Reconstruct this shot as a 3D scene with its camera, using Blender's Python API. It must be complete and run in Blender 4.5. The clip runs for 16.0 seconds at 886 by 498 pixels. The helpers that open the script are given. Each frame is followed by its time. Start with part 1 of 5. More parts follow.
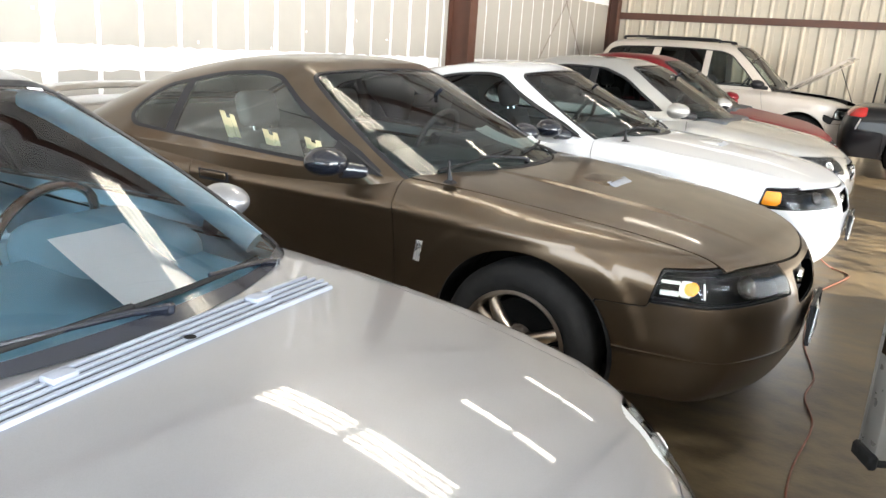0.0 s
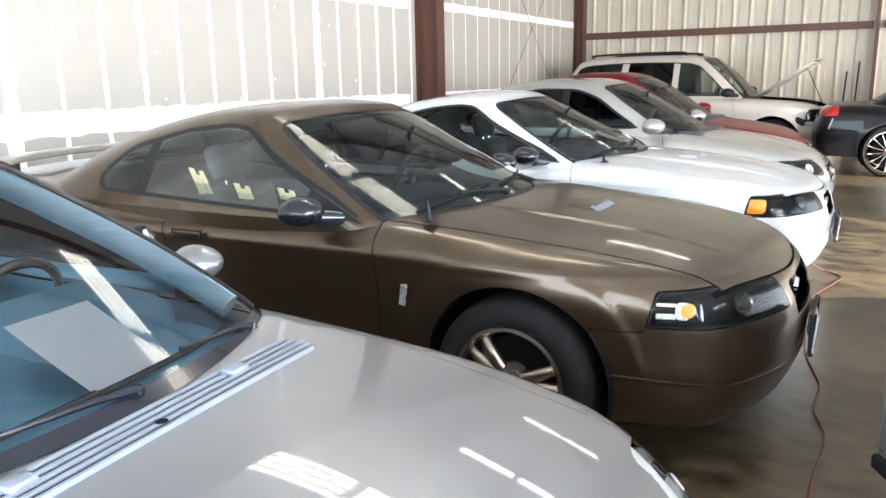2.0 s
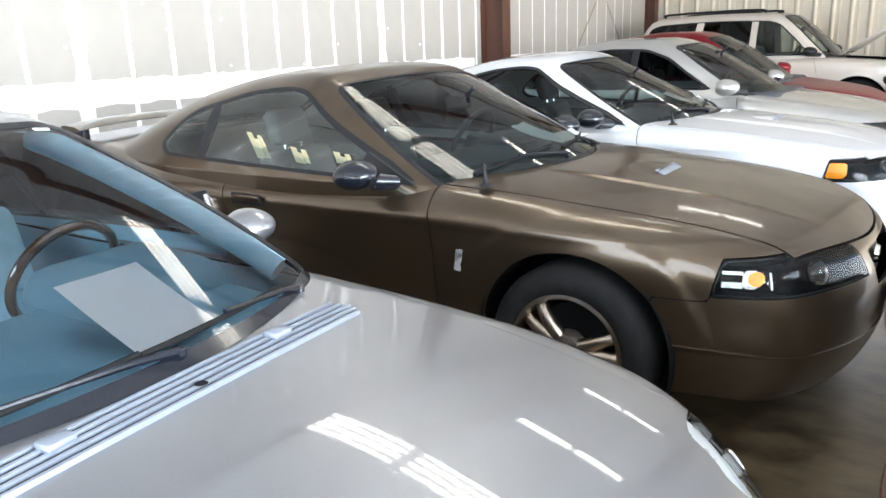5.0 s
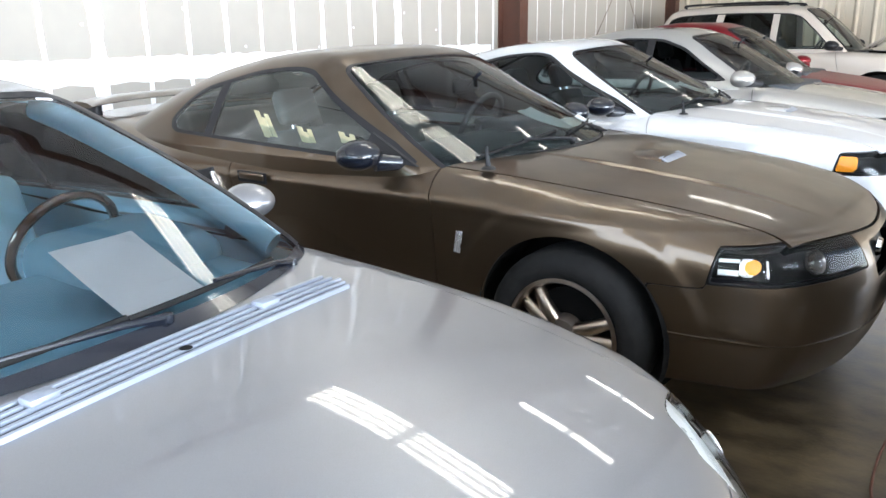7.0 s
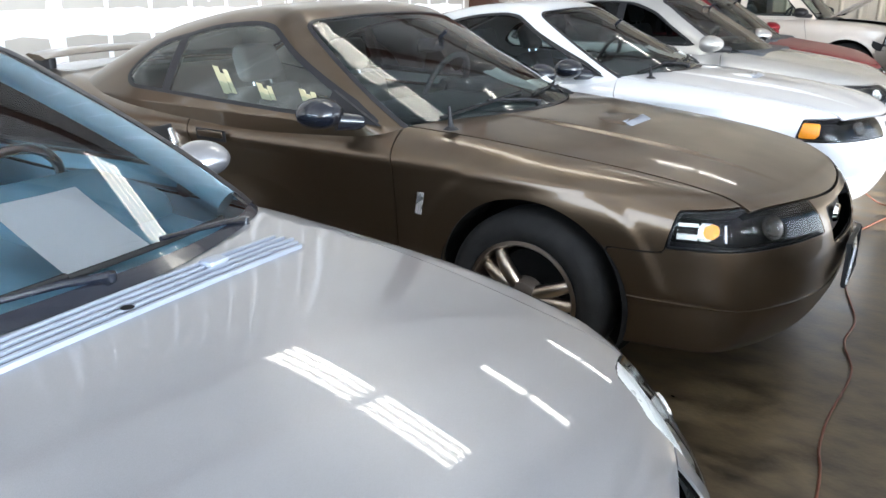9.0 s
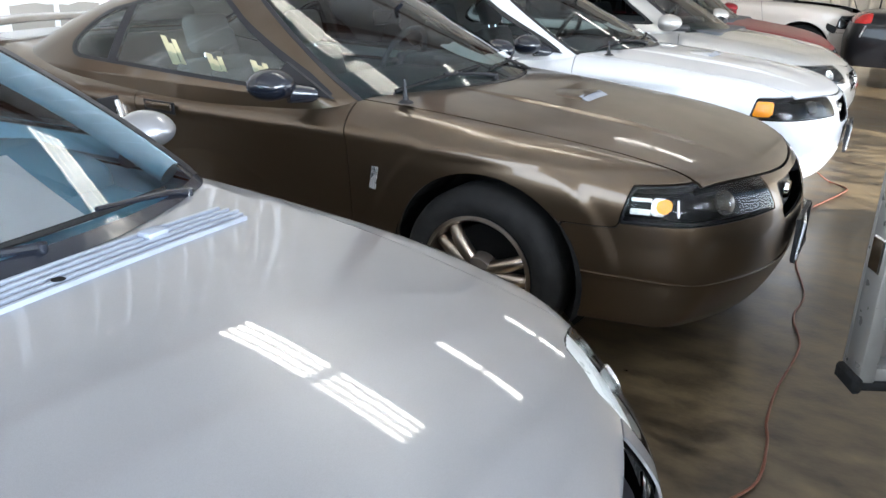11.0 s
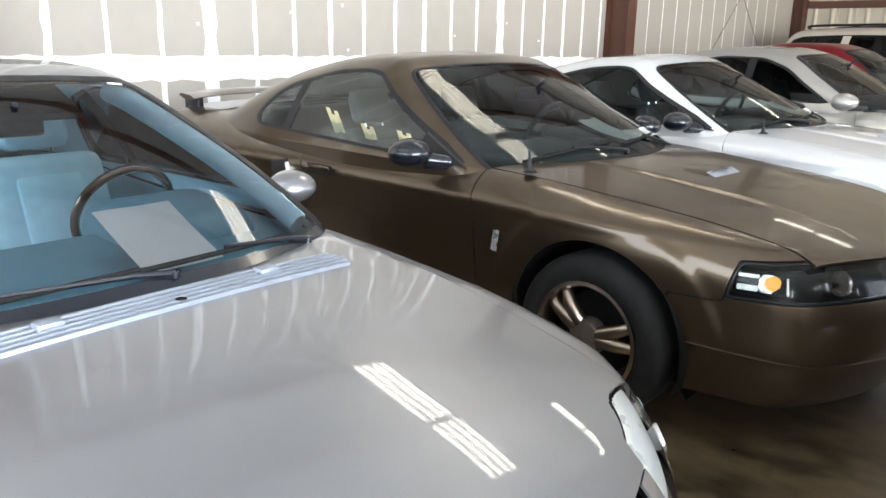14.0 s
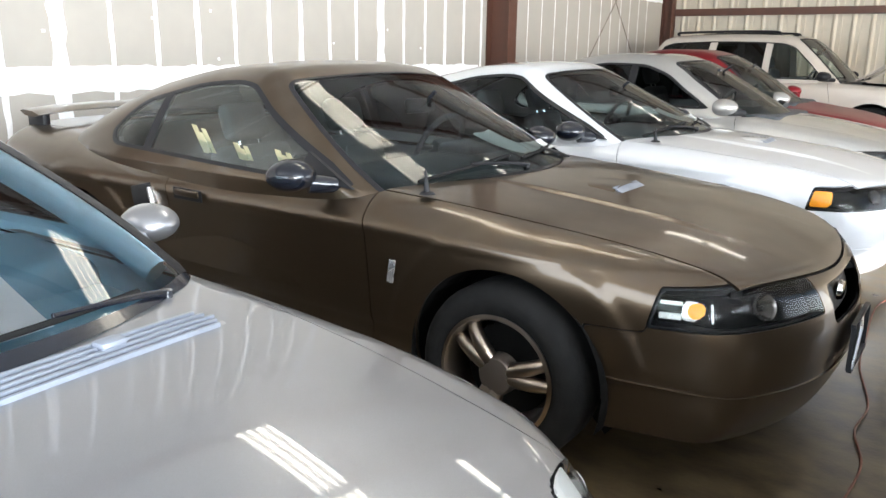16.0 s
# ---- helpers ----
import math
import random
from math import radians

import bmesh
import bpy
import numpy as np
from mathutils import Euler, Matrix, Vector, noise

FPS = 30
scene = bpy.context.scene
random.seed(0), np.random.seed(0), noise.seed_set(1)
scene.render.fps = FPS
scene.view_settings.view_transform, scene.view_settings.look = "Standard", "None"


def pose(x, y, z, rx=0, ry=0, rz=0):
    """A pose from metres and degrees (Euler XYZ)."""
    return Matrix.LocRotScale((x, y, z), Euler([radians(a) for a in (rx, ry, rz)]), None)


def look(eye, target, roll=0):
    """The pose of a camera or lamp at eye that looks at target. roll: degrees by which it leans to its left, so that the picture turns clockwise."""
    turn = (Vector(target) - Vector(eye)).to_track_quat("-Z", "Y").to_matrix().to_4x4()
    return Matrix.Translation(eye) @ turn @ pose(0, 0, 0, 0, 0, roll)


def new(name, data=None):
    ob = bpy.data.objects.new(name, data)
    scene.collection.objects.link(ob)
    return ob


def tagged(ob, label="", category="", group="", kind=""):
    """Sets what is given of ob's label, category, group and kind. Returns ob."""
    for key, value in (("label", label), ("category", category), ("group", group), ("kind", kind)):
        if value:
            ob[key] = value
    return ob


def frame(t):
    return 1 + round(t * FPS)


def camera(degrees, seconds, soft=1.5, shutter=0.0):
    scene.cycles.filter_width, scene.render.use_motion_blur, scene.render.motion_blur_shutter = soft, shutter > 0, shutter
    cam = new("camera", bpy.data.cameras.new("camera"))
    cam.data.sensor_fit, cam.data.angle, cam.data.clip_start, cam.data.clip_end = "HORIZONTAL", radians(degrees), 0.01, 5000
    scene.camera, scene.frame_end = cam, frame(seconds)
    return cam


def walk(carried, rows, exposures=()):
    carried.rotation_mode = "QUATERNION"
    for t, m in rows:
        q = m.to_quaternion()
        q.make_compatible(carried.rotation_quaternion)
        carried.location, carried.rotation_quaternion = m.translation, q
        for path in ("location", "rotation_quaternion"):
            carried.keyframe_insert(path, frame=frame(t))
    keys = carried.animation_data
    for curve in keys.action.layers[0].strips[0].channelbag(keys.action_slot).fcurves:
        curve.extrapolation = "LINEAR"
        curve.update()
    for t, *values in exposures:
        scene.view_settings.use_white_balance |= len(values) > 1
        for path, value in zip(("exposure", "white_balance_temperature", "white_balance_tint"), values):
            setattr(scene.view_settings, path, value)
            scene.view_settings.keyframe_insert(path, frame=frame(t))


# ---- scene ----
cam = camera(59.8, 16.0)
METRES, EYE, TILT, LEAN, TURN = 2.274, 1.457, 2.2, -0.11, 30.15
ROWS = [
    (0.0, 0.0, 0.0, 0.0, 1.09, -17.12, -3.55),
    (0.5, -0.0275, -0.0281, 0.0068, -0.78, -15.2, -2.59),
    (1.0, -0.0543, -0.0471, 0.0097, -1.57, -14.6, -1.75),
    (1.5, -0.0295, -0.0018, 0.0064, -1.85, -14.53, -0.15),
    (2.0, 0.0058, 0.0453, 0.0038, -1.19, -14.72, 1.1),
    (2.5, 0.0036, 0.0485, 0.0058, -2.14, -14.22, 1.9),
    (3.0, -0.0264, 0.0423, 0.007, -2.74, -14.4, 2.39),
    (3.5, -0.0135, 0.0856, 0.0054, -2.44, -15.76, 1.9),
    (4.0, 0.0224, 0.1283, 0.0015, -0.03, -15.54, 2.67),
    (4.5, 0.0307, 0.1205, -0.0063, 1.27, -16.64, 2.51),
    (5.0, 0.0248, 0.0718, -0.0079, 3.68, -17.04, 2.17),
    (7.5, 0.0572, 0.0675, -0.0198, 5.23, -18.22, 1.09),
    (8.0, 0.0673, 0.0796, -0.0211, 4.26, -19.5, 0.34),
    (10.5, 0.0668, 0.0674, -0.0322, 1.94, -21.29, -0.52),
    (11.0, 0.0806, 0.0853, -0.0359, 0.79, -22.1, -1.25),
    (11.5, 0.1114, 0.1198, -0.0399, 4.28, -22.63, -1.51),
    (12.0, 0.1183, 0.0982, -0.041, 5.76, -22.87, -0.88),
    (12.5, 0.0851, 0.0321, -0.0501, 8.48, -25.68, -1.96),
    (13.0, 0.098, -0.0058, -0.0456, 10.72, -26.6, -0.86),
    (13.5, 0.1549, 0.0042, -0.0294, 11.89, -19.02, -0.88),
    (14.0, 0.1938, 0.016, -0.0239, 14.42, -17.04, -0.5),
    (14.5, 0.1835, 0.0314, -0.0269, 15.51, -16.95, -1.25),
    (15.0, 0.1405, 0.0683, -0.0226, 12.2, -16.48, -0.32),
    (15.5, 0.1156, 0.1078, -0.0246, 6.04, -15.41, -0.19),
    (16.0, 0.1517, 0.1625, -0.0274, 5.68, -16.46, -0.59),
]
walk(cam, [(t, pose(1.18, -3.515, EYE, TILT, LEAN, TURN) @ pose(METRES * x, METRES * y, METRES * z, 90 + pitch, roll, yaw)) for t, x, y, z, yaw, pitch, roll in ROWS], exposures=[(0.0, 2.42, 6650, 10), (1.0, 2.29, 6280, 10), (3.0, 2.31, 6150, 10), (8.0, 2.29, 5960, 10), (11.0, 2.25, 5960, 10), (13.0, 2.14, 5900, 10), (13.7, 2.06, 6270, 10), (14.5, 2.02, 6430, 10), (16.0, 2.15, 6330, 10)])

# ---- world, sun and exposure ----
world = bpy.data.worlds.new("world")
scene.world = world
world.use_nodes = True
wn = world.node_tree.nodes
sky = wn.new("ShaderNodeTexSky")
sky.sky_type = "NISHITA"
sky.sun_disc = False
sky.sun_elevation = radians(23)
sky.sun_rotation = radians(120)
wn["Background"].inputs[1].default_value = 0.08
world.node_tree.links.new(sky.outputs[0], wn["Background"].inputs[0])

sun_data = bpy.data.lights.new("sun", "SUN")
sun_data.energy, sun_data.angle, sun_data.color = 5.0, radians(0.5), (1.0, 0.93, 0.82)
sun = new("sun", sun_data)
sun.matrix_basis = look((15.6, 0.5, 7.6), (0, 9.5, 0))

# daylight that stands in the big door behind the camera
day_data = bpy.data.lights.new("door_daylight", "AREA")
day_data.shape, day_data.size, day_data.size_y, day_data.energy = "RECTANGLE", 7.4, 3.6, 142
day_data.color = (0.82, 0.91, 1.0)
day = new("door_daylight", day_data)
day.matrix_basis = look((-0.8, -8.05, 2.0), (-0.8, 0, 1.9))
# daylight in the open side of the shed
side_data = bpy.data.lights.new("side_daylight", "AREA")
side_data.shape, side_data.size, side_data.size_y, side_data.energy = "RECTANGLE", 9.0, 3.4, 100
side_data.color = (0.97, 0.98, 1.0)
side = new("side_daylight", side_data)
side.matrix_basis = look((8.9, 7.8, 1.8), (0, 7.8, 1.5))


# added fill light in an assumed, unseen door ahead of the parked row
front_data = bpy.data.lights.new("front_fill", "AREA")
front_data.shape, front_data.size, front_data.size_y, front_data.energy = "RECTANGLE", 8.0, 4.2, 680
front_data.color = (0.84, 0.92, 1.0)
front = new("front_fill", front_data)
front.matrix_basis = look((8.9, -3.3, 2.2), (0, -3.0, 1.2))


# ---- materials ----
def material(name):
    m = bpy.data.materials.new(name)
    m.use_nodes = True
    return m, m.node_tree.nodes, m.node_tree.links, m.node_tree.nodes["Principled BSDF"]


def plain(name, colour, rough=0.5, metal=0.0, coat=0.0, grain=0.12, scale=18.0, bump=0.0, bump_scale=120.0):
    """Plain surface with mottling at two scales."""
    m, n, l, b = material(name)
    tex = n.new("ShaderNodeTexCoord")
    a, c = n.new("ShaderNodeTexNoise"), n.new("ShaderNodeTexNoise")
    a.inputs["Scale"].default_value, c.inputs["Scale"].default_value = scale * 0.12, scale
    a.inputs["Detail"].default_value = c.inputs["Detail"].default_value = 5
    add = n.new("ShaderNodeMath")
    add.operation = "ADD"
    ramp = n.new("ShaderNodeMapRange")
    ramp.inputs[1].default_value, ramp.inputs[2].default_value = 0.6, 1.4
    ramp.inputs[3].default_value, ramp.inputs[4].default_value = 1 - grain, 1 + grain
    mul = n.new("ShaderNodeVectorMath")
    mul.operation = "SCALE"
    mul.inputs[0].default_value = colour
    for q in (a, c):
        l.new(tex.outputs["Object"], q.inputs["Vector"])
    l.new(a.outputs["Fac"], add.inputs[0])
    l.new(c.outputs["Fac"], add.inputs[1])
    l.new(add.outputs[0], ramp.inputs[0])
    l.new(ramp.outputs[0], mul.inputs["Scale"])
    l.new(mul.outputs[0], b.inputs["Base Color"])
    rr = n.new("ShaderNodeMapRange")
    rr.inputs[1].default_value, rr.inputs[2].default_value = 0.35, 0.65
    rr.inputs[3].default_value, rr.inputs[4].default_value = rough * 0.85, min(1, rough * 1.15)
    l.new(c.outputs["Fac"], rr.inputs[0])
    l.new(rr.outputs[0], b.inputs["Roughness"])
    b.inputs["Metallic"].default_value = metal
    b.inputs["Coat Weight"].default_value = coat
    if bump:
        t = n.new("ShaderNodeTexNoise")
        t.inputs["Scale"].default_value = bump_scale
        l.new(tex.outputs["Object"], t.inputs["Vector"])
        u = n.new("ShaderNodeBump")
        u.inputs["Strength"].default_value, u.inputs["Distance"].default_value = bump, 0.004
        l.new(t.outputs["Fac"], u.inputs["Height"])
        l.new(u.outputs[0], b.inputs["Normal"])
    return m


def paint(name, colour, metal=0.55, rough=0.38, dust=0.25, dust_colour=(0.42, 0.38, 0.32), flake=0.1, coat=1.0, film=0.012):
    """Clear-coated car paint with fine flake and a film of dust on faces that look up."""
    m, n, l, b = material(name)
    tex, geo = n.new("ShaderNodeTexCoord"), n.new("ShaderNodeNewGeometry")
    fl = n.new("ShaderNodeTexNoise")
    fl.inputs["Scale"].default_value, fl.inputs["Detail"].default_value = 900, 2
    l.new(tex.outputs["Object"], fl.inputs["Vector"])
    fr = n.new("ShaderNodeMapRange")
    fr.inputs[1].default_value, fr.inputs[2].default_value = 0.3, 0.7
    fr.inputs[3].default_value, fr.inputs[4].default_value = 1 - flake, 1 + flake
    l.new(fl.outputs["Fac"], fr.inputs[0])
    col = n.new("ShaderNodeVectorMath")
    col.operation = "SCALE"
    col.inputs[0].default_value = colour
    l.new(fr.outputs[0], col.inputs["Scale"])
    sep = n.new("ShaderNodeSeparateXYZ")
    l.new(geo.outputs["Normal"], sep.inputs[0])
    up = n.new("ShaderNodeMapRange")
    up.inputs[1].default_value, up.inputs[2].default_value = 0.55, 1.0
    l.new(sep.outputs["Z"], up.inputs[0])
    blot = n.new("ShaderNodeTexNoise")
    blot.inputs["Scale"].default_value, blot.inputs["Detail"].default_value = 4.5, 8
    l.new(tex.outputs["Object"], blot.inputs["Vector"])
    br = n.new("ShaderNodeMapRange")
    br.inputs[1].default_value, br.inputs[2].default_value, br.inputs[4].default_value = 0.3, 0.75, dust
    l.new(blot.outputs["Fac"], br.inputs[0])
    amt = n.new("ShaderNodeMath")
    amt.operation = "MULTIPLY"
    l.new(up.outputs[0], amt.inputs[0])
    l.new(br.outputs[0], amt.inputs[1])
    mix = n.new("ShaderNodeMix")
    mix.data_type = "RGBA"
    mix.inputs[7].default_value = (*dust_colour, 1)
    l.new(amt.outputs[0], mix.inputs[0])
    l.new(col.outputs[0], mix.inputs[6])
    l.new(mix.outputs[2], b.inputs["Base Color"])
    b.inputs["Metallic"].default_value, b.inputs["Roughness"].default_value = metal, rough
    b.inputs["Coat Weight"].default_value = coat
    cr = n.new("ShaderNodeMapRange")
    cr.inputs[1].default_value, cr.inputs[2].default_value = 0.0, 0.6
    cr.inputs[3].default_value, cr.inputs[4].default_value = film, 0.16 + film
    l.new(amt.outputs[0], cr.inputs[0])
    l.new(cr.outputs[0], b.inputs["Coat Roughness"])
    return m


def glass(name, tint=(0.7, 0.8, 0.8), gloss=0.02, ior=1.5, haze=0.0):
    """A tinted pane: clear to light, glossy by Fresnel; haze adds a pale diffuse film."""
    m, n, l, b = material(name)
    n.remove(b)
    tr, gl, mix, fre = n.new("ShaderNodeBsdfTransparent"), n.new("ShaderNodeBsdfGlossy"), n.new("ShaderNodeMixShader"), n.new("ShaderNodeFresnel")
    tr.inputs[0].default_value = (*tint, 1)
    gl.inputs["Roughness"].default_value = gloss
    fre.inputs[0].default_value = ior
    l.new(fre.outputs[0], mix.inputs[0])
    l.new(tr.outputs[0], mix.inputs[1])
    l.new(gl.outputs[0], mix.inputs[2])
    # pale film: some dust, and the wall's blurred reflection put into colour
    if haze:
        dust, film, blot, tex = n.new("ShaderNodeBsdfDiffuse"), n.new("ShaderNodeMixShader"), n.new("ShaderNodeTexNoise"), n.new("ShaderNodeTexCoord")
        dust.inputs[0].default_value = (0.52, 0.52, 0.47, 1)
        blot.inputs["Scale"].default_value, blot.inputs["Detail"].default_value = 3.5, 6
        amt = n.new("ShaderNodeMapRange")
        amt.inputs[1].default_value, amt.inputs[2].default_value = 0.3, 0.7
        amt.inputs[3].default_value, amt.inputs[4].default_value = 0.4 * haze, 1.6 * haze
        l.new(tex.outputs["Object"], blot.inputs["Vector"])
        l.new(blot.outputs["Fac"], amt.inputs[0])
        l.new(amt.outputs[0], film.inputs[0])
        l.new(tr.outputs[0], film.inputs[1])
        l.new(dust.outputs[0], film.inputs[2])
        l.new(film.outputs[0], mix.inputs[1])
    l.new(mix.outputs[0], n["Material Output"].inputs[0])
    return m


def lamp_material(name, colour, strength):
    m, n, l, b = material(name)
    b.inputs["Emission Color"].default_value = (*colour, 1)
    b.inputs["Emission Strength"].default_value = strength
    b.inputs["Base Color"].default_value = (0.8, 0.8, 0.78, 1)
    return m


# brown's dust is partly real, partly the light on upward faces put into colour
BROWN = paint("brown_paint", (0.094, 0.067, 0.043), metal=0.88, rough=0.33, dust=0.24, dust_colour=(0.36, 0.30, 0.22), coat=0.55, film=0.03)
SILVER = paint("silver_paint", (0.280, 0.283, 0.302), metal=0.75, rough=0.36, dust=0.10, dust_colour=(0.5, 0.48, 0.45))
WHITE = paint("white_paint", (0.50, 0.51, 0.53), metal=0.0, rough=0.4, dust=0.12, flake=0.02, dust_colour=(0.55, 0.52, 0.46))
PEWTER = paint("pewter_paint", (0.40, 0.395, 0.38), metal=0.6, rough=0.36, dust=0.35, dust_colour=(0.5, 0.47, 0.42))
RED = paint("red_paint", (0.16, 0.006, 0.011), metal=0.3, rough=0.36, dust=0.02, dust_colour=(0.3, 0.2, 0.18), coat=0.3)
RED.node_tree.nodes["Principled BSDF"].inputs["Specular IOR Level"].default_value = 0.2
BLACK = paint("black_paint", (0.008, 0.008, 0.009), metal=0.1, rough=0.3, dust=0.02, coat=0.35)
BLACK.node_tree.nodes["Principled BSDF"].inputs["Specular IOR Level"].default_value = 0.15
CREAM = paint("cream_paint", (0.52, 0.465, 0.41), metal=0.2, rough=0.4, dust=0.3)
GLASS = glass("clear_glass", (0.80, 0.93, 0.93))
BLUE_GLASS = glass("blue_tint_glass", (0.97, 0.99, 1.0))
SIDE_GLASS = glass("side_glass", (0.80, 0.87, 0.86))
HAZY_GLASS = glass("hazy_side_glass", (0.80, 0.88, 0.86), haze=0.08)
SIDE_GLASS_2 = glass("grey_side_glass", (0.60, 0.70, 0.72))
DARK_GLASS = glass("dark_glass", (0.10, 0.12, 0.12))
LENS = glass("lamp_lens", (0.93, 0.95, 0.95), ior=1.3)
RUBBER = plain("rubber", (0.010, 0.010, 0.010), 0.85, bump=0.25)
RUBBER.node_tree.nodes["Principled BSDF"].inputs["Specular IOR Level"].default_value = 0.2
TRIM = plain("black_trim", (0.014, 0.014, 0.016), 0.45)
TRIM.node_tree.nodes["Principled BSDF"].inputs["Specular IOR Level"].default_value = 0.25
GLOSS_BLACK = plain("gloss_black", (0.007, 0.009, 0.015), 0.2, coat=0.3)
DARK = plain("underbody_dark", (0.008, 0.008, 0.008), 0.9)
DARK.node_tree.nodes["Principled BSDF"].inputs["Specular IOR Level"].default_value = 0.1
CHROME = plain("chrome", (0.82, 0.82, 0.82), 0.07, metal=1.0, grain=0.03)
ALLOY = plain("alloy", (0.30, 0.25, 0.20), 0.33, metal=1.0, coat=0.4)
SMOKED = plain("smoked_reflector", (0.16, 0.15, 0.14), 0.22, metal=0.7)
CAP = plain("brown_cap", (0.12, 0.10, 0.085), 0.4, metal=0.6)
ALUMINIUM = plain("satin_aluminium", (0.72, 0.73, 0.75), 0.3, metal=0.9, grain=0.05)
VENT_METAL = plain("brushed_vent", (0.30, 0.33, 0.39), 0.42, metal=0.5, grain=0.05)
REFLECTOR = plain("lamp_reflector", (0.66, 0.66, 0.65), 0.22, metal=0.8, grain=0.03)
REFLECTOR_BAR = plain("pale_reflector", (0.84, 0.84, 0.82), 0.3, metal=0.2, grain=0.03)
AMBER = plain("amber_lens", (0.92, 0.34, 0.02), 0.18, coat=0.8)
REDLENS = plain("red_lens", (0.45, 0.012, 0.01), 0.15, coat=1.0)
PAPER = plain("paper", (0.93, 0.94, 0.95), 0.7, grain=0.03)
TAPE = plain("masking_tape", (0.72, 0.66, 0.42), 0.7)
CLOTH_BLUE = plain("pale_leather", (0.42, 0.66, 0.80), 0.45, bump=0.3, bump_scale=260)
DASH_BLUE = plain("blue_grey_dash", (0.12, 0.25, 0.33), 0.5, bump=0.3, bump_scale=300)
CLOTH_GREY = plain("grey_cloth", (0.16, 0.165, 0.16), 0.85, bump=0.3, bump_scale=260)
CLOTH_DARK = plain("charcoal_cloth", (0.045, 0.05, 0.055), 0.85, bump=0.3, bump_scale=260)
CLOTH_TAN = plain("tan_cloth", (0.26, 0.23, 0.18), 0.85, bump=0.3, bump_scale=260)
LINER = plain("headliner", (0.36, 0.37, 0.36), 0.9)
LINER_DARK = plain("dark_headliner", (0.07, 0.075, 0.08), 0.9)
WALNUT = plain("walnut", (0.075, 0.034, 0.014), 0.18, coat=1.0, grain=0.35, scale=60)
PLASTIC = plain("dash_plastic", (0.05, 0.055, 0.062), 0.6, bump=0.3, bump_scale=400)
STEEL_BROWN = plain("red_oxide_steel", (0.085, 0.034, 0.021), 0.5, grain=0.2, scale=9)
RUST = plain("rusty_drum", (0.30, 0.21, 0.12), 0.8, metal=0.3, grain=0.3, scale=40)
DRYWALL = plain("drywall", (0.39, 0.365, 0.325), 0.92, grain=0.07, scale=6, bump=0.15)
COMPOUND = plain("joint_compound", (0.90, 0.90, 0.90), 0.85, grain=0.05, scale=14, bump=0.2)
METALWALL = plain("painted_sheet", (0.50, 0.45, 0.365), 0.5, grain=0.08, scale=5)
ROOFMAT = plain("roof_sheet", (0.74, 0.75, 0.76), 0.5, grain=0.1, scale=4)
CORD = plain("orange_cord", (0.11, 0.034, 0.018), 0.5)
DOORSTEEL = plain("primer_grey_steel", (0.28, 0.27, 0.255), 0.32, metal=0.5, coat=0.3)
TUBE = lamp_material("fluorescent_tube", (1.0, 0.92, 0.76), 2.8)
TRAY_GLOW = lamp_material("tray_glow", (1.0, 0.92, 0.74), 0.62)


def concrete():
    m, n, l, b = material("concrete_floor")
    tex = n.new("ShaderNodeTexCoord")
    big, mid, fine = (n.new("ShaderNodeTexNoise") for _ in range(3))
    for q, s, d in ((big, 0.8, 8), (mid, 4.5, 14), (fine, 60, 4)):
        q.inputs["Scale"].default_value, q.inputs["Detail"].default_value = s, d
        l.new(tex.outputs["Object"], q.inputs["Vector"])
    # smears drawn out along the bay
    drag = n.new("ShaderNodeMapping")
    drag.inputs["Scale"].default_value = (1.0, 1.7, 1.0)
    drag.inputs["Rotation"].default_value = (0, 0, 0.25)
    l.new(tex.outputs["Object"], drag.inputs["Vector"])
    l.new(drag.outputs[0], mid.inputs["Vector"])
    mid.inputs["Roughness"].default_value = 0.55
    add = n.new("ShaderNodeMath")
    add.operation = "ADD"
    l.new(big.outputs["Fac"], add.inputs[0])
    l.new(mid.outputs["Fac"], add.inputs[1])
    ramp = n.new("ShaderNodeValToRGB")
    e = ramp.color_ramp.elements
    e[0].position, e[0].color = 0.41, (0.016, 0.011, 0.006, 1)
    e[1].position, e[1].color = 0.60, (0.120, 0.088, 0.048, 1)
    half = n.new("ShaderNodeMath")
    half.operation = "MULTIPLY"
    half.inputs[1].default_value = 0.5
    l.new(add.outputs[0], half.inputs[0])
    l.new(half.outputs[0], ramp.inputs[0])
    l.new(ramp.outputs[0], b.inputs["Base Color"])
    rr = n.new("ShaderNodeMapRange")
    rr.inputs[3].default_value, rr.inputs[4].default_value = 0.18, 0.5
    l.new(mid.outputs["Fac"], rr.inputs[0])
    l.new(rr.outputs[0], b.inputs["Roughness"])
    u = n.new("ShaderNodeBump")
    u.inputs["Strength"].default_value, u.inputs["Distance"].default_value = 0.25, 0.003
    l.new(fine.outputs["Fac"], u.inputs["Height"])
    l.new(u.outputs[0], b.inputs["Normal"])
    return m


CONCRETE = concrete()
ASPHALT = plain("yard_gravel", (0.30, 0.27, 0.22), 0.9, grain=0.2, scale=30)


# ---- mesh helpers ----
def mesh_object(name, verts, faces, mat, parent=None, label="", normals=None, smooth=False):
    me = bpy.data.meshes.new(name)
    me.from_pydata([tuple(v) for v in verts], [], [tuple(int(i) for i in f) for f in faces])
    me.materials.append(mat)
    if normals is not None and len(verts):
        me.normals_split_custom_set_from_vertices([tuple(q) for q in normals])
    elif smooth:
        me.polygons.foreach_set("use_smooth", [True] * len(me.polygons))
    ob = new(name, me)
    ob.parent = parent
    if label:
        ob["label"] = label
    return ob


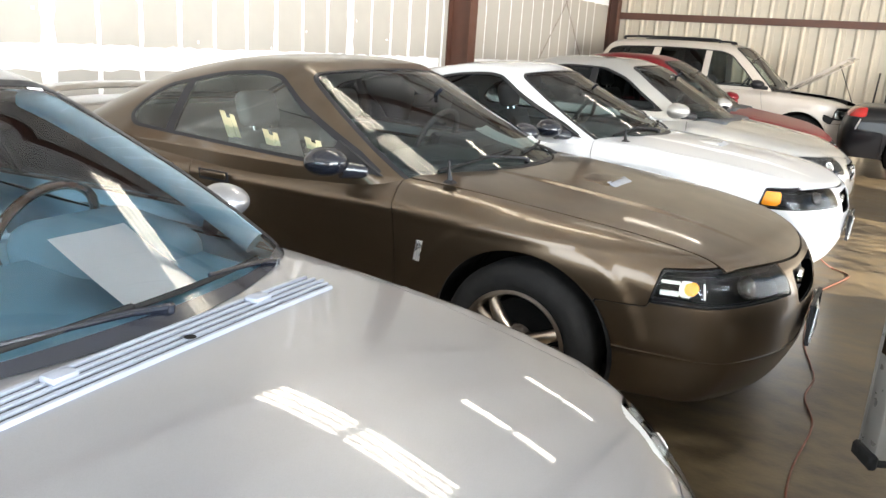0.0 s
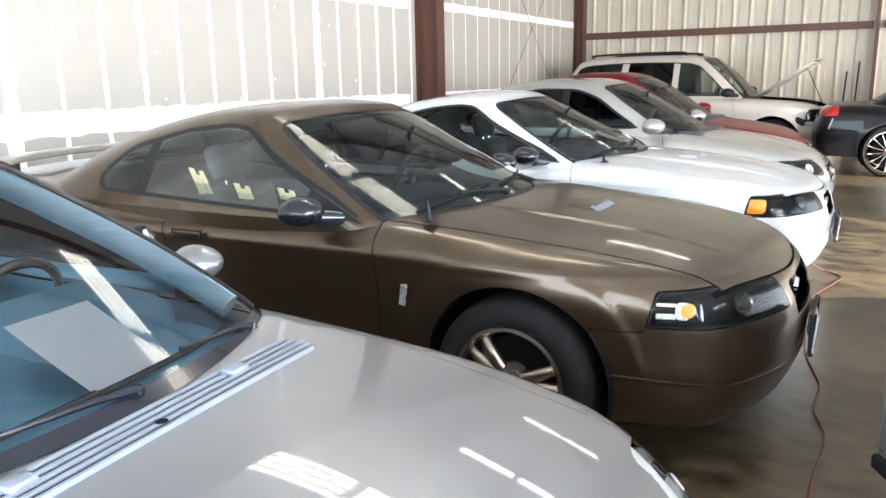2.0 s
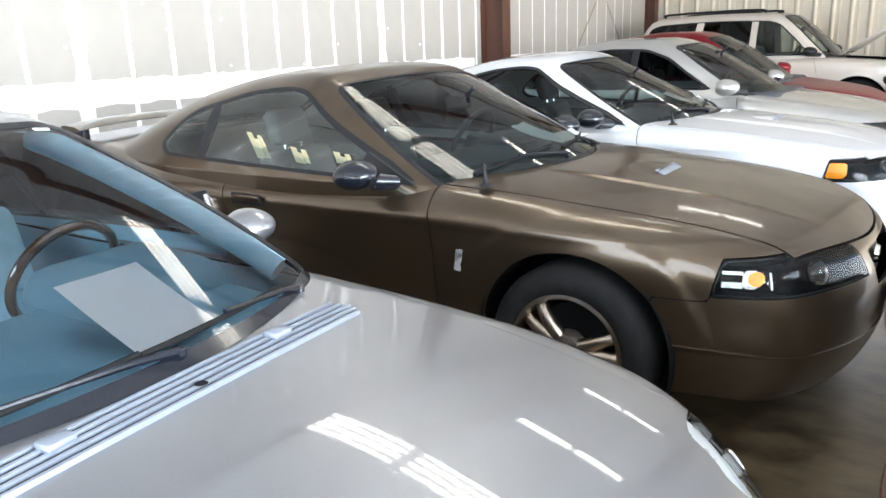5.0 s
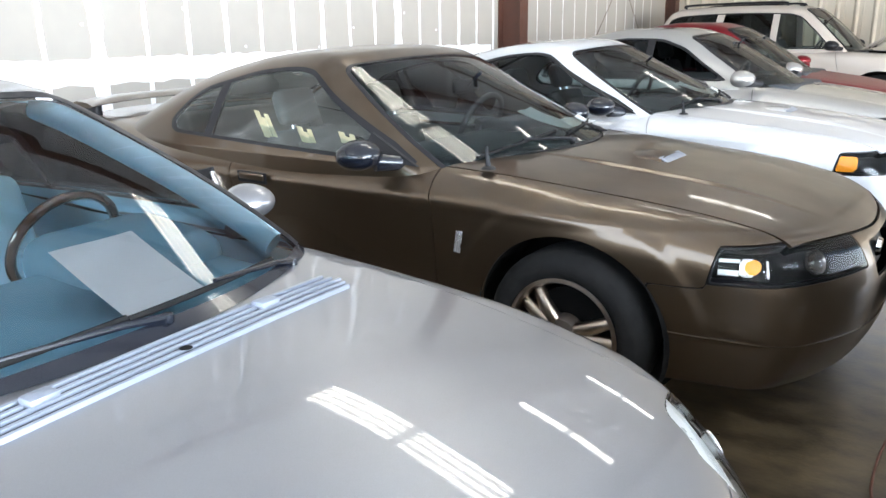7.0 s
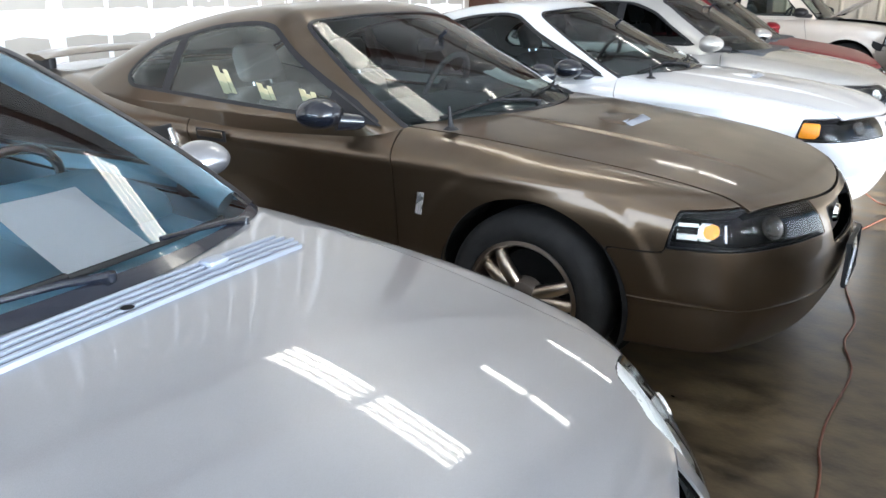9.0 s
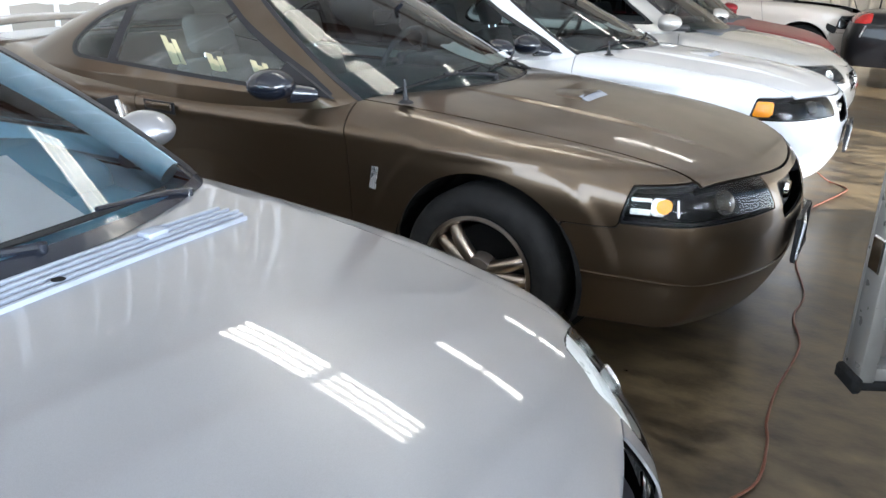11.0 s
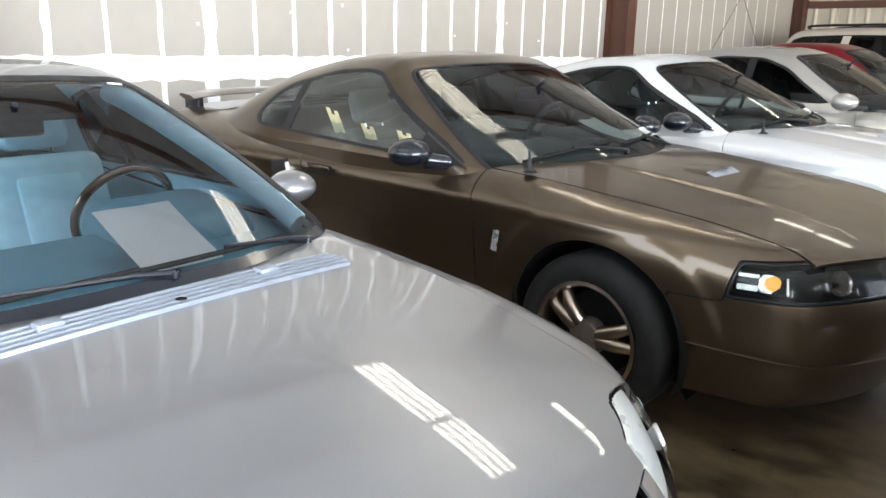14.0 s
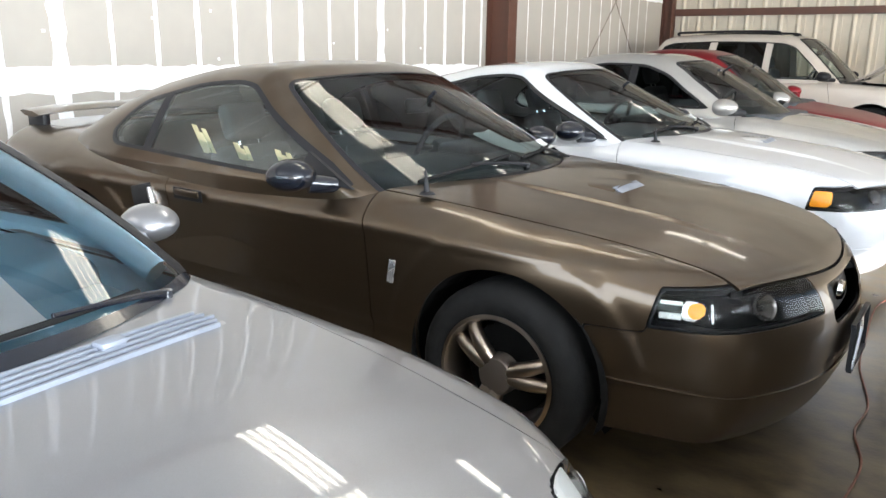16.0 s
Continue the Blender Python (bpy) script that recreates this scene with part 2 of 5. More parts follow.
def part(name, bm, mat, parent=None, label="", smooth=False):
    me = bpy.data.meshes.new(name)
    bm.normal_update()
    bm.to_mesh(me)
    bm.free()
    me.materials.append(mat)
    if smooth:
        me.polygons.foreach_set("use_smooth", [True] * len(me.polygons))
        me.set_sharp_from_angle(angle=radians(38))
    ob = new(name, me)
    ob.parent = parent
    if label:
        ob["label"] = label
    return ob


def empty(name, m=None):
    ob = new(name)
    ob.empty_display_size = 0.2
    if m is not None:
        ob.matrix_basis = m
    return ob


def block(sx, sy, sz, m=None, bevel=0.0, seg=2):
    """A box of that size about its middle, edges rounded, moved by m."""
    bm = bmesh.new()
    bmesh.ops.create_cube(bm, size=1)
    for v in bm.verts:
        v.co = Vector((v.co.x * sx, v.co.y * sy, v.co.z * sz))
    if bevel:
        bmesh.ops.bevel(bm, geom=bm.edges[:], offset=bevel, segments=seg, profile=0.5, affect="EDGES")
    if m is not None:
        bm.transform(m)
    return bm


def lathe(profile, steps=48, m=None):
    """Turns (radius, along y) pairs about the y axis."""
    bm = bmesh.new()
    rings = []
    for k in range(steps):
        a = 2 * math.pi * k / steps
        rings.append([bm.verts.new((r * math.cos(a), y, r * math.sin(a))) for r, y in profile])
    for k in range(steps):
        p, q = rings[k], rings[(k + 1) % steps]
        for i in range(len(profile) - 1):
            bm.faces.new((p[i], p[i + 1], q[i + 1], q[i]))
    bmesh.ops.remove_doubles(bm, verts=bm.verts[:], dist=1e-5)
    bmesh.ops.recalc_face_normals(bm, faces=bm.faces[:])
    if m is not None:
        bm.transform(m)
    return bm


def tube(points, radius, sides=10, closed=False):
    """A round rod along points."""
    bm = bmesh.new()
    pts = [Vector(p) for p in points]
    rings, last = [], None
    count = len(pts)
    for i, p in enumerate(pts):
        a = pts[(i - 1) % count] if closed or i else p
        b = pts[(i + 1) % count] if closed or i < count - 1 else p
        d = (b - a).normalized()
        side = d.cross(Vector((0, 0, 1)))
        if side.length < 0.05:
            side = d.cross(Vector((0, 1, 0)))
        side.normalize()
        if last is not None and side.dot(last) < 0:
            side = -side
        last = side
        up = side.cross(d).normalized()
        r = radius(i / max(1, count - 1)) if callable(radius) else radius
        rings.append([bm.verts.new(p + r * (math.cos(2 * math.pi * k / sides) * side + math.sin(2 * math.pi * k / sides) * up)) for k in range(sides)])
    for i in range(count if closed else count - 1):
        p, q = rings[i], rings[(i + 1) % count]
        for k in range(sides):
            bm.faces.new((p[k], p[(k + 1) % sides], q[(k + 1) % sides], q[k]))
    if not closed:
        bm.faces.new(rings[0][::-1])
        bm.faces.new(rings[-1])
    bmesh.ops.recalc_face_normals(bm, faces=bm.faces[:])
    return bm


def smooth_path(points, per=8):
    """A Catmull-Rom curve through points."""
    p = [Vector(q) for q in points]
    p = [2 * p[0] - p[1], *p, 2 * p[-1] - p[-2]]
    out = []
    for i in range(1, len(p) - 2):
        for k in range(per):
            t = k / per
            a, b, c, d = p[i - 1], p[i], p[i + 1], p[i + 2]
            out.append(0.5 * (2 * b + (c - a) * t + (2 * a - 5 * b + 4 * c - d) * t * t + (3 * b - a - 3 * c + d) * t ** 3))
    out.append(p[-2])
    return out


def join(*parts):
    bm = bmesh.new()
    for q in parts:
        me = bpy.data.meshes.new("joined")
        q.to_mesh(me)
        q.free()
        bm.from_mesh(me)
        bpy.data.meshes.remove(me)
    return bm


# ---- the shed ----
WALL_X, END_Y, ROOF_Z = -4.5, 12.6, 5.2
FRONT_X, BACK_Y = 9.0, -8.2

floor = part("floor", block(FRONT_X - WALL_X + 0.4, END_Y - BACK_Y + 0.4, 0.2, pose((FRONT_X + WALL_X) / 2, (END_Y + BACK_Y) / 2, -0.1)), CONCRETE)
tagged(floor, "stained grey-brown concrete shop floor with oil marks", "floor", kind="structure")
ground = part("ground", block(400, 400, 0.2, pose(0, 0, -0.16)), ASPHALT)
tagged(ground, "pale gravel yard round the shed", "ground", kind="structure")


def wobbly_strip(y, z0, z1, half, seed, flat=False):
    """A hand-smeared band of joint compound, 4 mm proud of the boards, along z (or along y when flat)."""
    rng = random.Random(seed)
    bm = bmesh.new()
    count = max(6, int(abs(z1 - z0) / 0.09))
    rows = []
    for i in range(count + 1):
        s = z0 + (z1 - z0) * i / count
        loose = 0.12 if flat else 0.28
        a, b = half * rng.uniform(1 - loose, 1 + loose), half * rng.uniform(1 - loose, 1 + loose)
        mid = rng.uniform(-0.004, 0.004)
        if flat:
            rows.append([bm.verts.new((WALL_X + h, s, y + k)) for h, k in ((0.0045, -a), (0.007, mid - 0.5 * a), (0.007, mid + 0.5 * b), (0.0045, b))])
        else:
            rows.append([bm.verts.new((WALL_X + h, y + k, s)) for h, k in ((0.001, -a), (0.004, mid - 0.5 * a), (0.004, mid + 0.5 * b), (0.001, b))])
    for p, q in zip(rows, rows[1:]):
        for k in range(3):
            bm.faces.new((p[k], p[k + 1], q[k + 1], q[k]))
    bmesh.ops.recalc_face_normals(bm, faces=bm.faces[:])
    if sum(f.normal.x for f in bm.faces) < 0:
        bmesh.ops.reverse_faces(bm, faces=bm.faces[:])
    return bm


wall_west = part("wall_west", block(0.15, END_Y - BACK_Y, ROOF_Z, pose(WALL_X - 0.075, (END_Y + BACK_Y) / 2, ROOF_Z / 2)), DRYWALL)
tagged(wall_west, "unpainted beige drywall with white taped joints", "wall", kind="structure")
for i in range(44):
    y = 0.55 + (0.4085 if i > 16 else 0.43) * (i - 16)
    if abs(y - 6.2) < 0.3 or y > END_Y - 0.2:
        continue
    wide = i % 9 == 6
    part("joint_band", wobbly_strip(y, 0.05, ROOF_Z - 0.3, 0.009 if y > 6.2 else 0.06 if wide else 0.021 + 0.008 * (i % 3 == 0), i), COMPOUND, wall_west)
part("joint_band", wobbly_strip(1.17, BACK_Y + 0.2, 5.8, 0.10, 90, True), COMPOUND, wall_west)
part("joint_band", wobbly_strip(1.22, 6.6, END_Y - 0.2, 0.05, 91, True), COMPOUND, wall_west)
part("joint_band", wobbly_strip(2.44, BACK_Y + 0.2, 5.8, 0.06, 92, True), COMPOUND, wall_west)
part("joint_band", wobbly_strip(2.48, 6.6, END_Y - 0.2, 0.06, 93, True), COMPOUND, wall_west)
for i in range(22):
    rng = random.Random(700 + i)
    y, z = rng.uniform(-1, 5.6), rng.uniform(0.9, 2.4)
    part("filler_dab", block(0.004, rng.uniform(0.015, 0.03), rng.uniform(0.015, 0.035), pose(WALL_X + 0.002, y, z), 0.0015, 1), COMPOUND, wall_west)


def steel_column(width, depth, m):
    """A tapered steel frame column: two flanges and a web."""
    col = empty("steel_column", m)
    part("flange", block(0.012, width, ROOF_Z - 0.02, pose(depth, 0, ROOF_Z / 2)), STEEL_BROWN, col)
    part("flange", block(0.012, width, ROOF_Z - 0.02, pose(0.012, 0, ROOF_Z / 2)), STEEL_BROWN, col)
    part("web", block(depth - 0.03, 0.01, ROOF_Z - 0.02, pose(depth / 2 + 0.006, 0, ROOF_Z / 2)), STEEL_BROWN, col)
    part("base_plate", block(depth + 0.08, width + 0.06, 0.02, pose(depth / 2, 0, 0.01)), STEEL_BROWN, col)
    return tagged(col, "red-brown painted steel frame column against the wall", "column", "shed columns")


steel_column(0.21, 0.34, pose(WALL_X + 0.006, 6.08, 0))
steel_column(0.22, 0.20, pose(WALL_X + 0.006, END_Y - 0.16, 0))
steel_column(0.30, 0.42, pose(WALL_X + 0.006, -1.95, 0))
for x in (1.02,):
    post = part("wall_post", block(0.06, 0.16, ROOF_Z - 0.01, pose(x, END_Y - 0.145, ROOF_Z / 2), 0.006), STEEL_BROWN)
    tagged(post, "slim red-brown steel wall post on the end wall", "post")


def ribbed_sheet(x0, x1, z0, z1, step=0.305):
    """A wall sheet with trapezoid ribs that stand 32 mm proud, seen from the inside (towards -y)."""
    bm = bmesh.new()
    xs = []
    x = x0
    while x < x1:
        xs += [(x, 0.0), (x + 0.03, -0.032), (x + 0.055, -0.032), (x + 0.085, 0.0), (x + step * 0.45, 0.0), (x + step * 0.47, -0.006), (x + step * 0.53, -0.006), (x + step * 0.55, 0.0)]
        x += step
    xs.append((x1, 0.0))
    xs = [q for q in xs if q[0] <= x1]
    lo = [bm.verts.new((x, d, z0)) for x, d in xs]
    hi = [bm.verts.new((x, d, z1)) for x, d in xs]
    for i in range(len(xs) - 1):
        bm.faces.new((lo[i], lo[i + 1], hi[i + 1], hi[i]))
    return bm


wall_north = part("wall_north", block(FRONT_X - WALL_X, 0.06, ROOF_Z, pose((FRONT_X + WALL_X) / 2, END_Y + 0.035, ROOF_Z / 2)), METALWALL)
tagged(wall_north, "cream ribbed sheet metal end wall", "wall", kind="structure")
x = WALL_X
while x < FRONT_X - 0.1:
    sheet = part("wall_sheet", ribbed_sheet(x, min(x + 0.915, FRONT_X), 0.02, ROOF_Z - 0.02), METALWALL, wall_north)
    sheet.matrix_basis = pose(0, END_Y, 0)
    x += 0.915
for z in (2.25, 4.1):
    for x0, x1 in ((WALL_X + 0.22, 0.95), (1.1, 6.5)):
        girt = empty("wall_girt", pose((x0 + x1) / 2, END_Y - 0.075, z))
        part("web", block(x1 - x0, 0.012, 0.105, pose(0, -0.02, 0)), STEEL_BROWN, girt)
        part("flange", block(x1 - x0, 0.062, 0.012, pose(0, 0.012, 0.0585)), STEEL_BROWN, girt)
        part("flange", block(x1 - x0, 0.062, 0.012, pose(0, 0.012, -0.0585)), STEEL_BROWN, girt)
        tagged(girt, "red-brown steel girt across the end wall", "girt", "wall girts")
for k, (x, h) in enumerate(((0.55, 1.45), (0.74, 1.62))):
    rod = part("lean_rod", tube([(x, END_Y - 0.40, 0.0), (x + 0.05, END_Y - 0.05, h)], 0.014, 8), TRIM, None, smooth=True)
    tagged(rod, "dark rod leaning on the end wall", "rod")
brace = part("brace_cable", join(tube([(WALL_X + 0.1, 7.6, 0.0), (WALL_X + 0.1, 12.2, 4.6)], 0.005, 6), tube([(WALL_X + 0.1, 12.2, 0.0), (WALL_X + 0.1, 7.6, 4.6)], 0.005, 6)), STEEL_BROWN)
tagged(brace, "thin crossed steel bracing rods along the wall", "brace")

# walls out of view but lighting the place; east openings sized to steer the sun
DOOR_H = 3.9


def wall_y(name, y, openings, x0, x1):
    spans, at = [], x0
    for a, b in openings:
        spans.append((at, a, 0, ROOF_Z))
        spans.append((a, b, DOOR_H, ROOF_Z))
        at = b
    spans.append((at, x1, 0, ROOF_Z))
    return join(*[block(b - a, 0.12, h - l, pose((a + b) / 2, y, (l + h) / 2)) for a, b, l, h in spans if b - a > 0.01])


def wall_x(x, openings, y0, y1):
    spans, at = [], y0
    for a, b, h in openings:
        spans.append((at, a, 0, ROOF_Z))
        spans.append((a, b, h, ROOF_Z))
        at = b
    spans.append((at, y1, 0, ROOF_Z))
    return join(*[block(0.12, b - a, h - l, pose(x, (a + b) / 2, (l + h) / 2)) for a, b, l, h in spans if b - a > 0.01])


wall_south = part("wall_south", wall_y("wall_south", BACK_Y, [(-4.0, 3.4)], WALL_X, FRONT_X), METALWALL)
tagged(wall_south, "cream sheet metal wall with a wide open door", "wall", kind="structure")
wall_east = part("wall_east", wall_x(FRONT_X + 0.06, [(-7.4, 0.8, 4.4), (3.2, 12.4, 4.6)], BACK_Y, END_Y), METALWALL)
tagged(wall_east, "unseen cream sheet metal wall with openings for daylight", "wall", kind="structure")
ceiling = part("ceiling", block(FRONT_X - WALL_X + 0.3, END_Y - BACK_Y + 0.3, 0.08, pose((FRONT_X + WALL_X) / 2, (END_Y + BACK_Y) / 2, ROOF_Z + 0.04)), ROOFMAT)
tagged(ceiling, "pale sheet metal roof over steel purlins", "ceiling", kind="structure")
for i in range(9):
    x = -3.6 + 1.5 * i
    pur = part("purlin", block(0.07, END_Y - BACK_Y - 0.2, 0.2, pose(x, (END_Y + BACK_Y) / 2, ROOF_Z - 0.1)), STEEL_BROWN)
    tagged(pur, "red-brown steel roof purlin", "purlin", "roof purlins")


def ceiling_light(x, y, z, wide, long=1.26):
    """A fluorescent batten: a white tray, its tubes and two drop rods."""
    lamp = empty("ceiling_light", pose(x, y, z))
    part("tray", join(block(long, wide + 0.06, 0.015, pose(0, 0, 0.05)), block(long, 0.06, 0.05, pose(0, 0, 0.08))), COMPOUND, lamp)
    count = 4 if wide > 0.3 else 2
    for k in range(count):
        o = (k - (count - 1) / 2) * wide / max(1, count - 1)
        part("tube", tube([(0.03 - long / 2, o, 0.02), (long / 2 - 0.03, o, 0.02)], 0.016, 8), TUBE, lamp, smooth=True)
    if wide > 0.3:
        # glowing plate behind the tubes stands in for their light on the tray
        part("glow_plate", block(long - 0.02, wide + 0.04, 0.008, pose(0, 0, 0.037)), TRAY_GLOW, lamp)
    for s in (-0.4 * long, 0.4 * long):
        part("drop_rod", tube([(s, 0, 0.1), (s, 0, ROOF_Z - z - 0.01)], 0.006, 6), TRIM, lamp)
    return tagged(lamp, "white fluorescent batten light hung from the roof", "ceiling light", "shed lights")


LIGHT_Z = 3.83
# the row at y -3.4 is an assumed extra, seen nowhere
for y, wide, xs in ((1.01, 0.385, (-1.87, -0.62)), (3.24, 0.092, (-0.76, 0.05)), (6.68, 0.092, (-1.09, -0.27)), (-3.4, 0.2, (-2.1, -0.9))):
    for x in xs:
        ceiling_light(x, y, LIGHT_Z, wide, 0.77 if wide < 0.12 else 1.16)


# ---- car bodies: smooth solids that are cut into panels ----
def pchip(pairs):
    """A smooth curve without overshoot through (x, y) pairs."""
    xs, ys = np.array([p[0] for p in pairs], float), np.array([p[1] for p in pairs], float)
    h, d = np.diff(xs), np.diff(ys) / np.diff(xs)
    m = np.zeros(len(xs))
    m[0], m[-1] = d[0], d[-1]
    for i in range(1, len(xs) - 1):
        if d[i - 1] * d[i] > 0:
            w1, w2 = 2 * h[i] + h[i - 1], h[i] + 2 * h[i - 1]
            m[i] = (w1 + w2) / (w1 / d[i - 1] + w2 / d[i])

    def f(x):
        x = np.clip(x, xs[0], xs[-1])
        i = np.clip(np.searchsorted(xs, x, side="right") - 1, 0, len(xs) - 2)
        t = (x - xs[i]) / h[i]
        return (ys[i] * (1 + 2 * t) * (1 - t) ** 2 + h[i] * m[i] * t * (1 - t) ** 2 + ys[i + 1] * t * t * (3 - 2 * t) + h[i] * m[i + 1] * t * t * (t - 1))
    return f


def smax(a, b, r):
    h = np.clip(r - np.abs(a - b), 0, None) / r
    return np.maximum(a, b) + h * h * r / 4


def clip(mesh, f):
    """The part of a triangle mesh (places, normals, triangles) where f < 0, cut exactly."""
    v, n, t = mesh
    if not len(t):
        return mesh
    s = f < 0
    k = s[t].sum(1)
    keep = [t[k == 3]]
    nv, nn, base = [v], [n], len(v)
    for count in (1, 2):
        q = t[k == count]
        if not len(q):
            continue
        odd = s[q] if count == 1 else ~s[q]
        i = odd.argmax(1)
        r = np.arange(len(q))
        a, b, c = q[r, i], q[r, (i + 1) % 3], q[r, (i + 2) % 3]
        news = []
        for e in (b, c):
            w = (f[a] / (f[a] - f[e]))[:, None]
            m = n[a] * (1 - w) + n[e] * w
            nv.append(v[a] * (1 - w) + v[e] * w)
            nn.append(m / np.maximum(1e-9, np.linalg.norm(m, axis=1))[:, None])
            news.append(base + np.arange(len(q)))
            base += len(q)
        p, o = news
        if count == 1:
            keep.append(np.stack([a, p, o], 1))
        else:
            keep.append(np.stack([p, b, c], 1))
            keep.append(np.stack([p, c, o], 1))
    v, n, t = np.concatenate(nv), np.concatenate(nn), np.concatenate(keep)
    used, flat = np.unique(t.ravel(), return_inverse=True)
    v, n, t = v[used], n[used], flat.reshape(-1, 3)
    # weld the points that two triangles share along the cut
    key = np.round(v * 20000).astype(np.int64)
    _, first, inv = np.unique(key, axis=0, return_index=True, return_inverse=True)
    t = inv.ravel()[t]
    t = t[(t[:, 0] != t[:, 1]) & (t[:, 1] != t[:, 2]) & (t[:, 0] != t[:, 2])]
    return v[first], n[first], t


def cut(mesh, f, gap=0.0025):
    """Splits a mesh along f = 0, with a gap: inside, outside."""
    return clip(mesh, f(mesh[0]) + gap), clip(mesh, gap - f(mesh[0]))


def shifted(mesh, d):
    return mesh[0] + mesh[1] * d, mesh[1], mesh[2]


def flipped(mesh):
    return mesh[0], -mesh[1], mesh[2][:, ::-1]


def panel(name, mesh, mat, parent, label="", lip=0.012):
    """A sheet panel with its edges turned in by lip."""
    v, n, t = mesh
    if not len(t):
        return None
    if lip:
        e = np.concatenate([t[:, [0, 1]], t[:, [1, 2]], t[:, [2, 0]]])
        key = np.sort(e, 1)
        code = key[:, 0].astype(np.int64) * len(v) + key[:, 1]
        _, idx, cnt = np.unique(code, return_index=True, return_counts=True)
        rim = e[idx[cnt == 1]]
        a, b = rim[:, 0], rim[:, 1]
        va, vb = v[a], v[b]
        out = np.cross(vb - va, n[a])
        out /= np.maximum(1e-9, np.linalg.norm(out, axis=1))[:, None]
        k, c = len(rim), len(v)
        v2 = np.concatenate([v, va, vb, vb - n[b] * lip, va - n[a] * lip])
        n2 = np.concatenate([n, out, out, out, out])
        i = c + np.arange(k)
        t2 = np.concatenate([t, np.stack([i + k, i, i + 3 * k], 1), np.stack([i + k, i + 3 * k, i + 2 * k], 1)])
        v, n, t = v2, n2, t2
    return mesh_object(name, v, t, mat, parent, label, n)


def shell(f, x0, x1, zc, along, around, reach=2.2, half=(-180, 180)):
    """The surface f = 0 round a spine from x0 to x1 at height zc: rays go out all round it and over both ends."""
    caps = along // 4
    ph = np.linspace(0, 1, caps + 1) ** 1.0 * (math.pi / 2 - 0.004)
    us = [(x0, -p) for p in ph[:0:-1]] + [(x, 0.0) for x in np.linspace(x0, x1, along - 2 * caps)] + [(x1, p) for p in ph[1:]]
    th = np.radians(np.linspace(half[0], half[1], around + 1))
    org = np.array([[u[0], 0, zc] for u in us])[:, None, :] + np.zeros((1, len(th), 1))
    p = np.array([u[1] for u in us])[:, None]
    way = np.stack([np.sin(p) + 0 * th, np.cos(p) * np.sin(th), np.cos(p) * np.cos(th)], -1)
    o, w = org.reshape(-1, 3), way.reshape(-1, 3)
    lo, hi = np.zeros(len(o)), np.full(len(o), reach)
    found = np.zeros(len(o), bool)
    prev = np.zeros(len(o))
    for s in np.linspace(0.04, reach, 56):
        q = o + w * s
        out = (f(q) > 0) & ~found
        lo[out], hi[out] = prev[out], s
        found |= out
        prev[:] = s
    for _ in range(18):
        mid = (lo + hi) / 2
        out = f(o + w * mid[:, None]) > 0
        hi = np.where(out, mid, hi)
        lo = np.where(out, lo, mid)
    v = o + w * ((lo + hi) / 2)[:, None]
    e = 0.0015
    g = np.stack([f(v + d) - f(v - d) for d in np.eye(3) * e], 1)
    n = g / np.maximum(1e-9, np.linalg.norm(g, axis=1))[:, None]
    rows, cols = len(us), len(th)
    idx = np.arange(rows * cols).reshape(rows, cols)
    a, b, c, d = idx[:-1, :-1].ravel(), idx[1:, :-1].ravel(), idx[1:, 1:].ravel(), idx[:-1, 1:].ravel()
    t = np.concatenate([np.stack([a, b, c], 1), np.stack([a, c, d], 1)])
    # let every triangle face outwards
    fn = np.cross(v[t[:, 1]] - v[t[:, 0]], v[t[:, 2]] - v[t[:, 0]])
    flip = (fn * n[t[:, 0]]).sum(1) < 0
    t[flip] = t[flip][:, ::-1]
    return v, n, t


